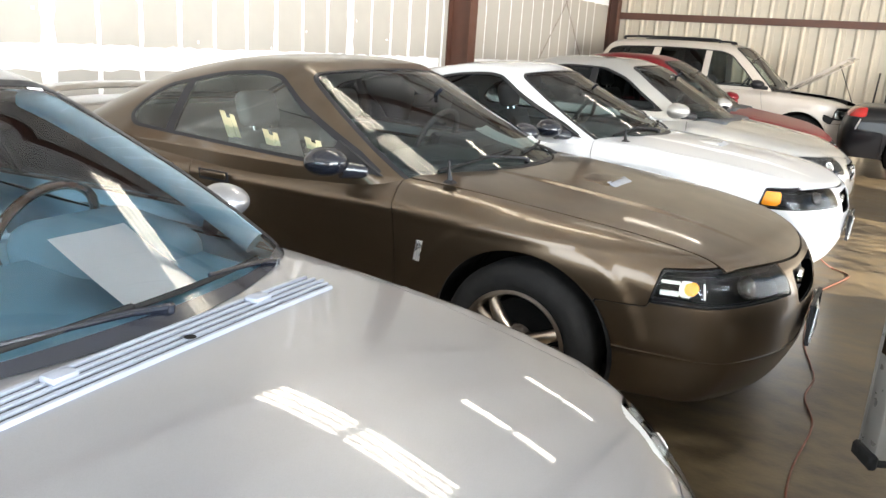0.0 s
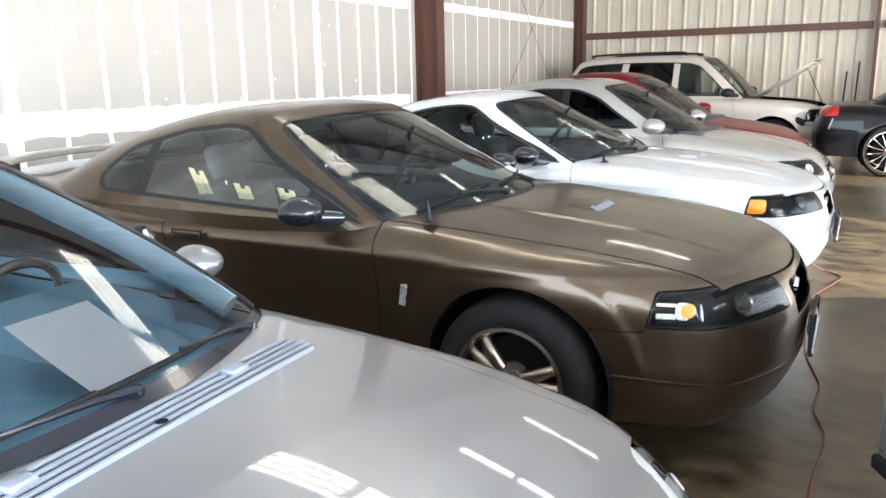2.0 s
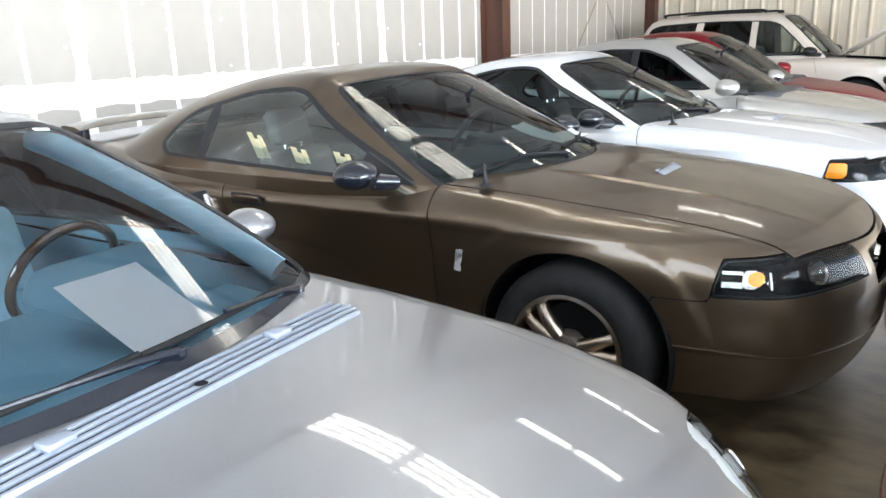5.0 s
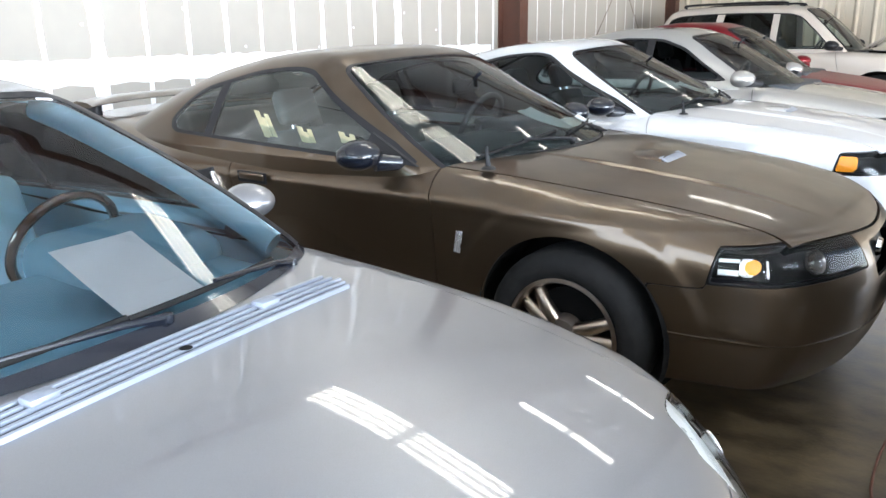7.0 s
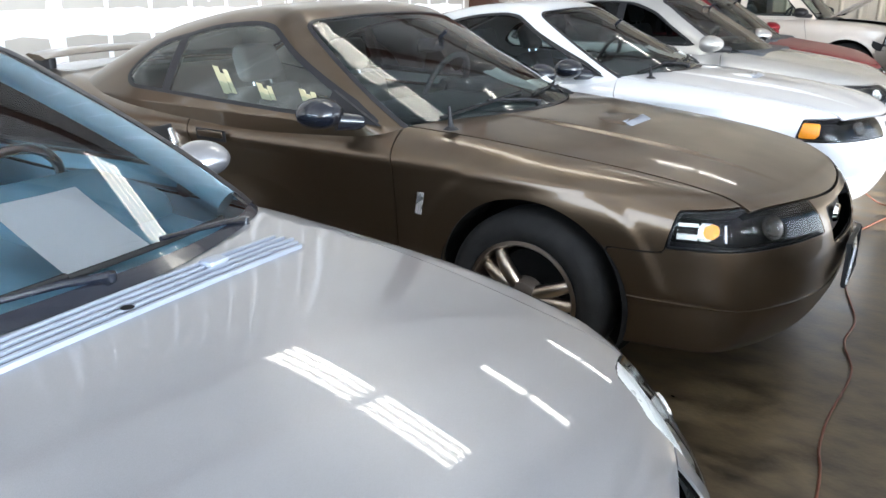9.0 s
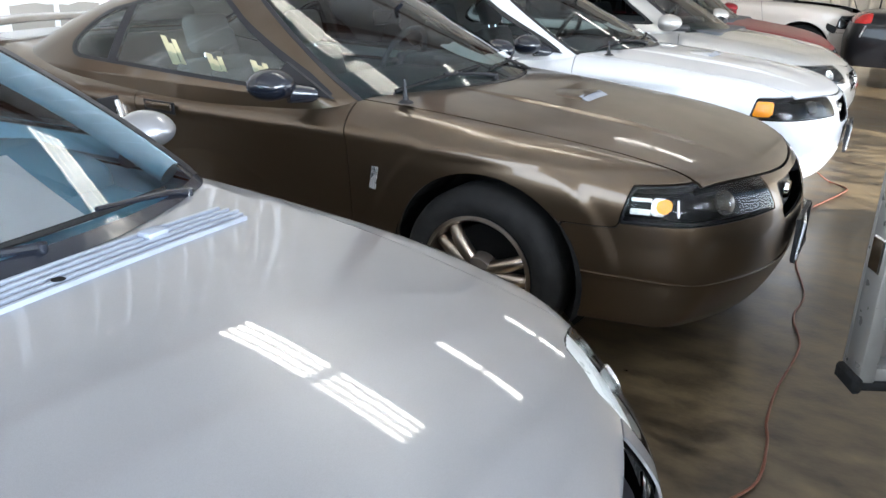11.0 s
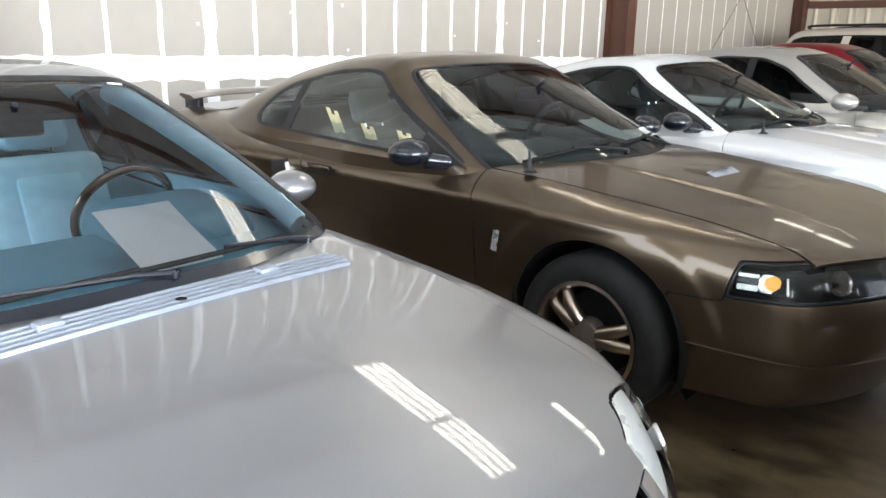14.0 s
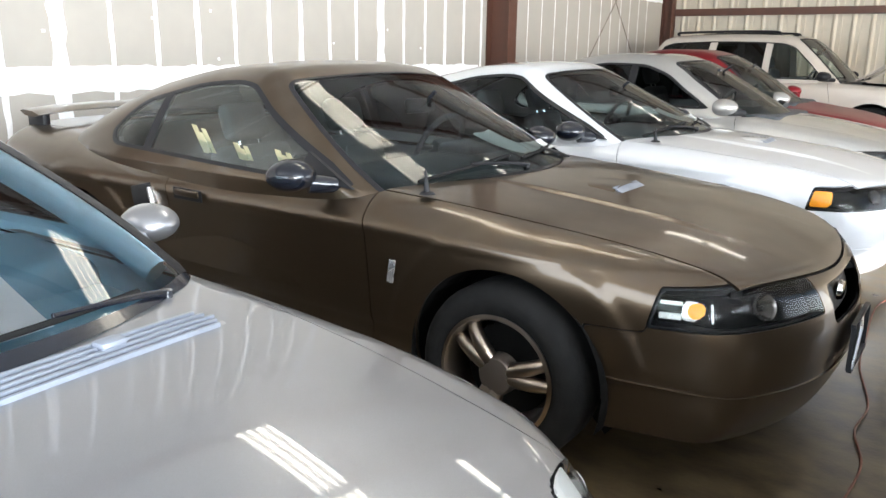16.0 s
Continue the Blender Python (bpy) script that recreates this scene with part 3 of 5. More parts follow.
class Shape:
    """A car's solid. Local metres: x ahead of the front axle, y to its left, z up."""

    def __init__(self, s):
        self.s = s
        self.top, self.wide, self.prof = pchip(s["top"]), pchip(s["wide"]), pchip(s["prof"])
        self.nose, self.tail = pchip(s["nose"]), pchip(s["tail"])
        line, self.gwide = pchip(s["roof"]), pchip(s["gwide"])
        r0, r1 = s["roof"][0][0], s["roof"][-1][0]
        self.roof = lambda x: line(x) - 0.75 * np.clip(x - r1, 0, None) - 0.6 * np.clip(r0 - x, 0, None)

    def low(self, p):
        s = self.s
        x, a, z = p[:, 0], np.abs(p[:, 1]), p[:, 2]
        hw = self.wide(x) * self.prof(z)
        for xw in (0.0, -s["base"]):
            d = np.hypot(x - xw, z - s["hub"])
            hw = hw + s["flare"] * np.exp(-((d - s["arch"]) / 0.075) ** 2) * (z > 0.1)
            if s.get("lip"):
                k = np.clip((s["arch"] + 0.15 - d) / 0.05, 0, 1)
                hw = hw + s["lip"] * k * k * (3 - 2 * k) * np.clip((z - 0.36) / 0.18, 0, 1)
        side_term = a - hw
        top = z - (self.top(x) - s["crown"] * (1 + s.get("crown_x", 0.0) * np.clip(x + 0.3, 0, 1.2)) * (a / 0.85) ** s.get("crown_n", 2.6))
        for fx in (s.get("bulge"),):
            if fx:
                top = top - fx * np.exp(-((a - 0.67) / 0.06) ** 2) * np.clip((x + 0.3) / 0.8, 0, 1) * np.clip((0.95 - x) / 0.7, 0, 1)
        if s.get("ridge"):
            r0, r1, amt = s["ridge"]
            line = r0 + (r1 - r0) * np.clip((x + 0.6) / 1.4, 0, 1)
            top = top - amt * np.clip((line - a) / 0.035 + 0.5, 0, 1) ** 2 * (3 - 2 * np.clip((line - a) / 0.035 + 0.5, 0, 1)) * np.clip((x + 0.5) / 0.4, 0, 1) * np.clip((0.75 - x) / 0.4, 0, 1)
        nose = x - (self.nose(z) - s["sweep"] * (a / 0.9) ** s["sweep_n"])
        tail = self.tail(z) + s["sweep_r"] * (a / 0.9) ** 2.6 - x
        f = smax(side_term, top, s["r_top"])
        f = smax(f, nose, s["r_nose"])
        f = smax(f, tail, 0.12)
        return np.maximum(f, s["bottom"] - z)

    def bent(self, p):
        s = self.s
        x, a = p[:, 0], np.abs(p[:, 1])
        k = np.clip((x - s["mid"]) / 0.8 + 0.5, 0, 1)
        k = k * k * (3 - 2 * k)
        return x + a * a * (s["bow_f"] * k - s["bow_r"] * (1 - k))

    def g_side(self, p):
        s = self.s
        x, a, z = p[:, 0], np.abs(p[:, 1]), p[:, 2]
        h = np.clip(z - s["belt"], -0.03, None)
        return (a - (self.gwide(x) - s["tumble"] * h - s["tumble2"] * np.clip(h, 0, 1) ** 2)) * 0.94

    def g_top(self, p):
        s = self.s
        xb = self.bent(p)
        a, z = np.abs(p[:, 1]), p[:, 2]
        slope = (self.roof(xb + 0.02) - self.roof(xb - 0.02)) / 0.04
        return (z - (self.roof(xb) - s["roof_crown"] * a * a)) / np.sqrt(1 + slope ** 2)

    def green(self, p):
        return smax(self.g_side(p), self.g_top(p), self.s["r_roof"])


def wheel(car, x, y, s, parent_name="wheel"):
    """A road wheel: tyre, rim, spokes, cap and brake disc. y < 0 stands on the right."""
    r, w, rim, cr = s.get("wheel_r", s["hub"]), s["tyre_w"], s["rim"], s.get("cap_r", 0.066)
    sign = -1 if y < 0 else 1
    base = lathe([(rim + 0.004, -w / 2 + 0.012), (rim + 0.02, -w / 2), (rim + (r - rim) * 0.5, -w / 2 - 0.008), (r - 0.03, -w / 2 + 0.004), (r - 0.008, -w / 2 + 0.024),
                  (r, -w / 2 + 0.05), (r + 0.001, 0), (r, w / 2 - 0.05), (r - 0.008, w / 2 - 0.024), (r - 0.03, w / 2 - 0.004), (rim + 0.02, w / 2), (rim, w / 2 - 0.012)], 64)
    tyre = part("wheel", base, RUBBER, car, "black road wheel", smooth=True)
    tyre.matrix_basis = pose(x, y, s["hub"])
    m = Matrix.Scale(sign, 4, (0, 1, 0))
    alloy = s.get("alloy", ALLOY)
    part("rim", lathe([(rim + 0.006, w / 2 - 0.01), (rim + 0.01, w / 2 + 0.001), (rim - 0.004, w / 2 + 0.004), (rim - 0.014, w / 2 - 0.012), (rim - 0.022, w / 2 - 0.07), (rim - 0.025, -w / 2 + 0.02), (rim + 0.004, -w / 2 + 0.012)], 64, m), s.get("rim_mat", alloy), tyre, smooth=True)
    for k in range(s["spokes"]):
        a = 2 * math.pi * k / s["spokes"] + s.get("spoke_turn", 0.3)
        bm = bmesh.new()
        loops = []
        for rr, ww, yy, th in ((0.045, s["spoke_w"] * 0.5, 0.022, 0.05), (rim * 0.45, s["spoke_w"] * 0.5, 0.026, 0.045), (rim * 0.68, s["spoke_w"] * 0.55, 0.022, 0.04), (rim * 0.86, s["spoke_w"] * 0.52, 0.002, 0.04), (rim - 0.012, s["spoke_w"] * 0.6, -0.02, 0.04)):
            y0 = w / 2 - 0.035 + yy
            loops.append([bm.verts.new((rr, y0 - th, -ww)), bm.verts.new((rr, y0 - 0.012, -ww)), bm.verts.new((rr, y0, -ww * 0.55)), bm.verts.new((rr, y0 - 0.004, 0)), bm.verts.new((rr, y0, ww * 0.55)), bm.verts.new((rr, y0 - 0.012, ww)), bm.verts.new((rr, y0 - th, ww))])
        for p, q in zip(loops, loops[1:]):
            for i in range(6):
                bm.faces.new((p[i], p[i + 1], q[i + 1], q[i]))
        bmesh.ops.recalc_face_normals(bm, faces=bm.faces[:])
        bm.transform(m @ pose(0, 0, 0, 0, math.degrees(a), 0))
        part("spoke", bm, alloy, tyre, smooth=True)
    for deg in s.get("bars", ()):
        c, q = math.cos(radians(deg)), math.sin(radians(deg))
        line = [(rr * c, w / 2 - yy, rr * q) for rr, yy in ((0.055, 0.030), (0.10, 0.022), (0.15, 0.022), (rim - 0.02, 0.036), (rim - 0.008, 0.052))]
        bar = tube(smooth_path(line, 4), lambda t: 0.026 + 0.004 * math.cos(3.0 * t), 12)
        bar.transform(m)
        part("spoke", bar, alloy, tyre, smooth=True)
    part("centre_cap", lathe([(0.0, w / 2 + 0.004), (0.5 * cr, w / 2 + 0.003), (0.86 * cr, w / 2 - 0.004), (0.97 * cr, w / 2 - 0.016), (cr, w / 2 - 0.06)], 32, m), s.get("cap", alloy), tyre, smooth=True)
    part("brake_disc", lathe([(0.03, w / 2 - 0.10), (rim * 0.78, w / 2 - 0.10), (rim * 0.78, w / 2 - 0.115), (0.03, w / 2 - 0.115)], 40, m), DARK, tyre, smooth=True)
    return tyre


def seat(car, x, y, z, cloth, tall=0.60, headrest=True, recline=-18):
    cushion = part("seat", block(0.52, 0.50, 0.17, pose(x, y, z), 0.06, 3), cloth, car, smooth=True)
    m = pose(x - 0.25, y, z + 0.02, 0, recline, 0)
    part("backrest", join(block(0.13, 0.48, tall, m @ pose(0, 0, tall / 2), 0.055, 3), block(0.07, 0.26, tall * 0.7, m @ pose(0.05, 0, tall * 0.48), 0.03, 2)), cloth, cushion, smooth=True)
    if headrest:
        part("headrest", block(0.10, 0.27, 0.19, m @ pose(0, 0, tall + 0.12), 0.045, 3), cloth, cushion, smooth=True)
        for k in (-0.06, 0.06):
            part("headrest_post", tube([m @ Vector((0, k, tall - 0.02)), m @ Vector((0, k, tall + 0.05))], 0.007, 8), CHROME, cushion)
    return cushion


def steering_wheel(car, x, y, z, mat, hub_mat, tilt=25, r=0.185):
    m = pose(x, y, z, 0, tilt, 0)
    ring = [m @ Vector((0, r * math.cos(2 * math.pi * k / 40), r * math.sin(2 * math.pi * k / 40))) for k in range(40)]
    rim = part("steering_wheel", tube(ring, 0.016, 10, True), mat, car, smooth=True)
    part("hub", block(0.06, 0.17, 0.13, m @ pose(0.02, 0, -0.01), 0.025, 2), hub_mat, rim, smooth=True)
    for q in ((0, r, 0.01), (0, -r, 0.01), (0, 0, -r)):
        part("spoke", tube([m @ Vector((0.01, q[1] * 0.35, q[2] * 0.35)), m @ Vector((0.0, q[1] * 0.97, q[2] * 0.97))], 0.014, 8), hub_mat, rim, smooth=True)
    part("column", tube([m @ Vector((0.03, 0, 0)), m @ Vector((0.35, 0, 0))], 0.035, 10), PLASTIC, rim, smooth=True)
    return rim


def car_body(name, s, mat, at, label, group="", detail=(220, 150), skip_door=False):
    """Builds a car from its numbers: panels, glass, lamps, cabin and wheels."""
    shape = Shape(s)
    car = empty(name, at)
    tagged(car, label, s.get("category", "car"), group)
    low_f, green_f = shape.low, shape.green
    xf, xr = s["nose"][len(s["nose"]) // 2][1], s["tail"][len(s["tail"]) // 2][1]
    body = shell(low_f, xr + 0.75, xf - 0.75, 0.5, detail[0], detail[1])
    body = clip(body, s["bottom"] + 0.012 - body[0][:, 2])
    body = clip(body, -np.maximum(green_f(body[0]), s["belt"] - 0.06 - body[0][:, 2]) - 0.002)
    A = lambda v: np.abs(v[:, 1])

    def arch(v):
        f = np.full(len(v), -1.0)
        for xw in (0.0, -s["base"]):
            f = np.maximum(f, s["arch"] - np.hypot(v[:, 0] - xw, v[:, 2] - s["hub"]))
        return np.where(A(v) > 0.5, f, -0.2)
    body = clip(body, arch(body[0]))
    core = body

    # hood
    hr, hf, hx, hbow = s["hood"]
    rear_bow = s.get("cowl_bow", 0.22)
    hood_f = lambda v: np.maximum.reduce([A(v) - (hr + (hf - hr) * (v[:, 0] - s["cowl"]) / (hx - s["cowl"])), s["cowl"] - rear_bow * v[:, 1] ** 2 - v[:, 0], v[:, 0] - (hx - hbow * v[:, 1] ** 2), s["hood_z"] - v[:, 2]])
    bx, slant, zl, zu, yin, lift = s["lamp"]
    lr = s.get("lamp_r", 0.03)
    lamp_f = lambda v: smax(smax(bx + slant * (v[:, 2] - zl) - v[:, 0], smax(v[:, 2] - (zu + lift * (v[:, 0] - bx)), zl + 0.4 * lift * (v[:, 0] - bx) - v[:, 2], lr), lr), yin - A(v), lr)
    if s.get("lamp_first"):
        lamps, body = cut(body, lamp_f, 0.003)
    hood, body = cut(body, hood_f, s.get("hood_gap", 0.003))
    open_hood = s.get("open_hood")
    if not open_hood:
        panel("hood", hood, s.get("hood_mat", mat), car)
    # head lamps
    if not s.get("lamp_first"):
        lamps, body = cut(body, lamp_f, 0.003)
    for sgn in (-1, 1):
        one = clip(lamps, -sgn * lamps[0][:, 1])
        lens = panel("head_lamp", one, LENS, car, "clear head lamp with amber signal", lip=0)
        if lens is None:
            continue
        panel("housing", shifted(one, -s.get("lamp_deep", 0.045)), s.get("lamp_back", DARK), lens, lip=0)
        panel("rim", clip(shifted(one, -0.001), -lamp_f(one[0]) - s.get("lamp_rim", 0.016)), TRIM, lens, lip=0.05)
        for ax, az, rx_, rz_, deep, what in s.get("inlays", ()):
            piece = shifted(one, -deep)
            q = one[0]
            if what == "bar":
                i = int(np.hypot(q[:, 0] - ax, q[:, 2] - az).argmin())
                p, nn = Vector(q[i]), Vector(one[1][i])
                p = Vector((ax, p.y, az))
                part("reflector_bar", block(2 * rx_, 0.010, 2 * rz_, Matrix.Translation(p - deep * nn) @ nn.to_track_quat("Y", "Z").to_matrix().to_4x4(), 0.003, 1), REFLECTOR_BAR, lens, "bright reflector bar")
                continue
            piece = clip(piece, smax(np.abs(q[:, 0] - ax) - rx_, np.abs(q[:, 2] - az) - rz_, 0.016) if what != "bulb" else np.hypot((q[:, 0] - ax) / rx_, (q[:, 2] - az) / rz_) * rx_ - rx_)
            panel("reflector" if what == "plate" else "signal_bulb", piece, REFLECTOR if what == "plate" else AMBER, lens, lip=0.012)
        for k, (ax, az, rad, what) in enumerate(s["bowls"]):
            d = np.hypot(one[0][:, 0] - ax, one[0][:, 2] - az) if s.get("bowl_xz", True) else np.abs(one[0][:, 1] - sgn * ax)
            i = int(d.argmin())
            p, nn = Vector(one[0][i]), Vector(one[1][i])
            base = p - 0.036 * nn
            turn = nn.to_track_quat("Y", "Z").to_matrix().to_4x4()
            mm = Matrix.Translation(base) @ turn
            if what == "amber":
                part("signal_bulb", lathe([(0.0, 0.036), (rad * 0.6, 0.032), (rad, 0.016), (rad, 0.0)], 24, mm), AMBER, lens, smooth=True)
            elif what == "plate":
                part("reflector", block(rad * 3.4, 0.012, rad * 0.7, mm @ pose(0, 0.014, 0), 0.004), REFLECTOR, lens, smooth=True)
            else:
                part("reflector", lathe([(rad * 0.28, 0.0), (rad * 0.6, 0.012), (rad * 0.92, 0.038), (rad, 0.042), (rad, 0.03)], 28, mm), s.get("bowl_mat", REFLECTOR), lens, smooth=True)
                part("bulb", lathe([(0.0, 0.03), (rad * 0.26, 0.022), (rad * 0.3, 0.0)], 16, mm), LENS, lens, smooth=True)
    # grille
    gy, gz0, gz1 = s["grille"]
    gr_f = lambda v: smax(smax(A(v) - gy, v[:, 2] - gz1, 0.04), smax(gz0 - v[:, 2], 0.45 - v[:, 0], 0.02), 0.04)
    gr, body = cut(body, gr_f, 0.002)
    gp = panel("grille", shifted(gr, -s.get("grille_deep", 0.04)), TRIM, car, "black grille opening", lip=0)
    if gp is not None and s.get("slats"):
        for k in range(s["slats"]):
            z = gz0 + (gz1 - gz0) * (k + 0.7) / (s["slats"] + 0.4)
            ok = shifted(gr, -0.012)
            band = clip(ok, np.abs(ok[0][:, 2] - z) - s.get("slat_h", 0.009))
            panel("slat", band, s.get("slat_mat", CHROME), gp, lip=s.get("slat_lip", 0.03))
    if s.get("grille_rim"):
        ring = shifted(gr, 0.004)
        panel("grille_rim", clip(ring, -gr_f(ring[0]) - s.get("rim_w", 0.009)), CHROME, car, "chrome grille surround", lip=0.03)
    # tail lamps
    tz0, tz1, ty, tx = s["tail_lamp"]
    tl_f = lambda v: smax(smax(v[:, 2] - tz1, tz0 - v[:, 2], 0.03), smax(ty - A(v), v[:, 0] - tx, 0.03), 0.03)
    tl, body = cut(body, tl_f, 0.002)
    for sgn in (-1, 1):
        panel("tail_lamp", clip(tl, -sgn * tl[0][:, 1]), REDLENS, car, "red tail lamp")
    # bumpers, boot lid, wings, doors
    bz, b0, b1 = s["bumper"]
    front_x = (lambda v: bx + slant * (v[:, 2] - zl) - v[:, 0]) if "lamp_r" in s else (lambda v: b1 - v[:, 0])
    bump_f = lambda v: np.maximum(b0 - v[:, 0], np.minimum(v[:, 2] - bz, np.maximum(front_x(v), np.minimum(v[:, 2] - zu - 0.002, A(v) - hf - 0.01))))
    bump, body = cut(body, bump_f)
    if s.get("bumper_line"):
        valance, bump = cut(bump, lambda v: v[:, 2] - (s["bumper_line"] - 0.04 * (v[:, 0] - 0.35)), 0.0)
        panel("front_valance", shifted(valance, 0.006), mat, car, lip=0.006)
    panel("front_bumper", bump, mat, car, lip=0.006)
    rb_f = lambda v: np.maximum(v[:, 0] - (-s["base"] - 0.42), np.minimum(v[:, 2] - s["rear_bumper"], v[:, 0] - (xr + 0.02)))
    rbump, body = cut(body, rb_f)
    panel("rear_bumper", rbump, mat, car)
    if s.get("boot"):
        lid, body = cut(body, lambda v: np.maximum.reduce([A(v) - s["boot"][0], v[:, 0] - s["boot"][1], s["rear_bumper"] - v[:, 2]]))
        panel("boot_lid", lid, mat, car)
    cowl, body = cut(body, lambda v: np.maximum.reduce([A(v) - hr - 0.02, s["cowl"] - 0.9 - v[:, 0], v[:, 0] - s["cowl"] + rear_bow * v[:, 1] ** 2 - 0.001, s["belt"] - 0.2 - v[:, 2]]), 0.001)
    panel("cowl", cowl, s.get("cowl_mat", TRIM), car)
    gaps = s["doors"]
    lean = s.get("door_lean", -0.25)
    gap_f = lambda g: (lambda v: v[:, 0] - (g + lean * np.clip(v[:, 2] - 0.76, 0, 1)))
    wing, body = cut(body, lambda v: -gap_f(gaps[0])(v))
    for sgn in (-1, 1):
        panel("front_wing", clip(wing, -sgn * wing[0][:, 1]), mat, car)
    sill, body = cut(body, lambda v: np.maximum.reduce([v[:, 2] - s["sill"], -gap_f(gaps[-1])(v)]))
    for sgn in (-1, 1):
        panel("sill", clip(sill, -sgn * sill[0][:, 1]), s.get("sill_mat", mat), car)
    for g in gaps[1:]:
        door, body = cut(body, lambda v: -gap_f(g)(v))
        for sgn in (-1, 1):
            if skip_door and sgn == 1 and g == gaps[1]:
                continue
            d = panel("door", clip(door, -sgn * door[0][:, 1]), mat, car)
            hx_, hz_ = g + 0.17, s["handle_z"]
            y = -float(shape.wide(np.array([hx_]))[0] * shape.prof(np.array([hz_]))[0])
            part("door_handle", block(0.17, 0.022, 0.034, pose(hx_, sgn * -y, hz_ + 0.005, sgn * -6, 0, 0), 0.009, 2), s.get("handle_mat", mat), d, smooth=True)
            part("handle_cup", block(0.20, 0.006, 0.055, pose(hx_, sgn * (-y - 0.002), hz_, sgn * -6, 0, 0), 0.002, 1), TRIM, d)
    for sgn in (-1, 1):
        panel("rear_wing", clip(body, -sgn * body[0][:, 1]), mat, car)
    # inner shell of the lower body, wheel wells
    inner = clip(core, hood_f(core[0]) * -1 - 0.02) if open_hood else core
    inner = clip(inner, -lamp_f(inner[0]) - 0.002)
    inner = clip(inner, -gr_f(inner[0]) - 0.002)
    panel("inner_body", shifted(inner, -0.014), DARK, car, lip=0)
    panel("door_lining", flipped(shifted(clip(core, core[0][:, 0] - s["cowl"] + 0.25), -0.022)), s.get("lining", CLOTH_DARK), car, lip=0)
    for xw in (0.0, -s["base"]):
        for sgn in (-1, 1):
            half = float(shape.wide(np.array([xw]))[0]) - 0.05
            bm = lathe([(s["arch"] + 0.006, half), (s["arch"] + 0.01, half - 0.32), (0.02, half - 0.33)], 40, Matrix.Translation((xw, 0, s["hub"])) @ Matrix.Scale(sgn, 4, (0, 1, 0)))
            bmesh.ops.delete(bm, geom=[f for f in bm.faces if f.calc_center_median().z < s["bottom"] - 0.02], context="FACES")
            part("wheel_well", bm, DARK, car)
    under = part("underbody", block(xf - xr - 0.5, 1.35, 0.05, pose((xf + xr) / 2, 0, s["bottom"] + 0.03), 0.01), DARK, car)
    # cabin
    g0, g1 = s["roof"][0][0], s["roof"][-1][0]
    cab = shell(green_f, g0 + 0.85, g1 - 0.85, s["belt"] - 0.12, detail[0], detail[1], half=(-112, 112))
    cab = clip(cab, -low_f(cab[0]) - 0.001)
    cab0 = cab
    gs, gt = shape.g_side, shape.g_top
    xb = shape.bent
    ws_f = lambda v: smax(smax(gs(v) + s["pillar"], s["header"] - xb(v), 0.06), -(gt(v) + 0.12), 0.02)
    rw_f = lambda v: smax(smax(gs(v) + s["pillar_r"], xb(v) - s["rear_header"], 0.06), s["belt"] + s.get("rear_low", 0.0) - v[:, 2], 0.04)
    w0, w0s, w1, wlow, wtop = s["window"]
    sw_f = lambda v: smax(smax(smax(smax(gt(v) + wtop - s.get("wtop_front", 0.0) * np.clip((v[:, 0] + 1.35) / 0.5, 0, 1), s["belt"] + wlow + s.get("belt_rise", 0.0) * (v[:, 0] - w1) - v[:, 2], 0.02), v[:, 0] - w1, 0.02), w0 + w0s * (v[:, 2] - s["belt"]) - v[:, 0], s.get("win_r", 0.10)), -(gs(v) + 0.05), 0.01)
    ws, cab = cut(cab, ws_f, 0.0)
    rw, cab = cut(cab, rw_f, 0.0)
    sw, cab = cut(cab, sw_f, 0.0)
    panel("windscreen", clip(ws, ws_f(ws[0]) + 0.004), s.get("screen_mat", GLASS), car, "windscreen glass", lip=0.005)
    panel("windscreen_seal", clip(shifted(ws, 0.002), -ws_f(ws[0]) - s.get("frit", 0.022)), TRIM, car, lip=0.012)
    if "frit_low" in s:
        panel("windscreen_band", clip(shifted(ws, 0.003), s["frit_low"] - 0.16 * ws[0][:, 1] ** 4 - xb(ws[0])), GLOSS_BLACK, car, "black band along the foot of the windscreen", lip=0)
    panel("rear_window", clip(rw, rw_f(rw[0]) + 0.004), s.get("rear_glass", SIDE_GLASS), car, "rear window glass", lip=0.005)
    panel("rear_seal", clip(shifted(rw, 0.002), -rw_f(rw[0]) - 0.022), TRIM, car, lip=0.012)
    trim_w = s.get("trim", 0.016)
    ring = clip(shifted(sw, 0.002), -sw_f(sw[0]) - trim_w)
    for sgn in (-1, 1):
        panel("window_trim", clip(ring, -sgn * ring[0][:, 1]), s.get("trim_mat", TRIM), car, lip=0.015)
    panes = sw
    for px, pw, ps in s["pillars"]:
        post_f = lambda v: np.abs(v[:, 0] - px - ps * (v[:, 2] - s["belt"])) - pw
        post, panes = cut(panes, post_f, 0.0)
        for sgn in (-1, 1):
            panel("window_post", shifted(clip(post, -sgn * post[0][:, 1]), 0.001), s.get("post_mat", TRIM), car, lip=0.015)
    edges = [1e3] + [q[0] for q in s["pillars"]] + [-1e3]
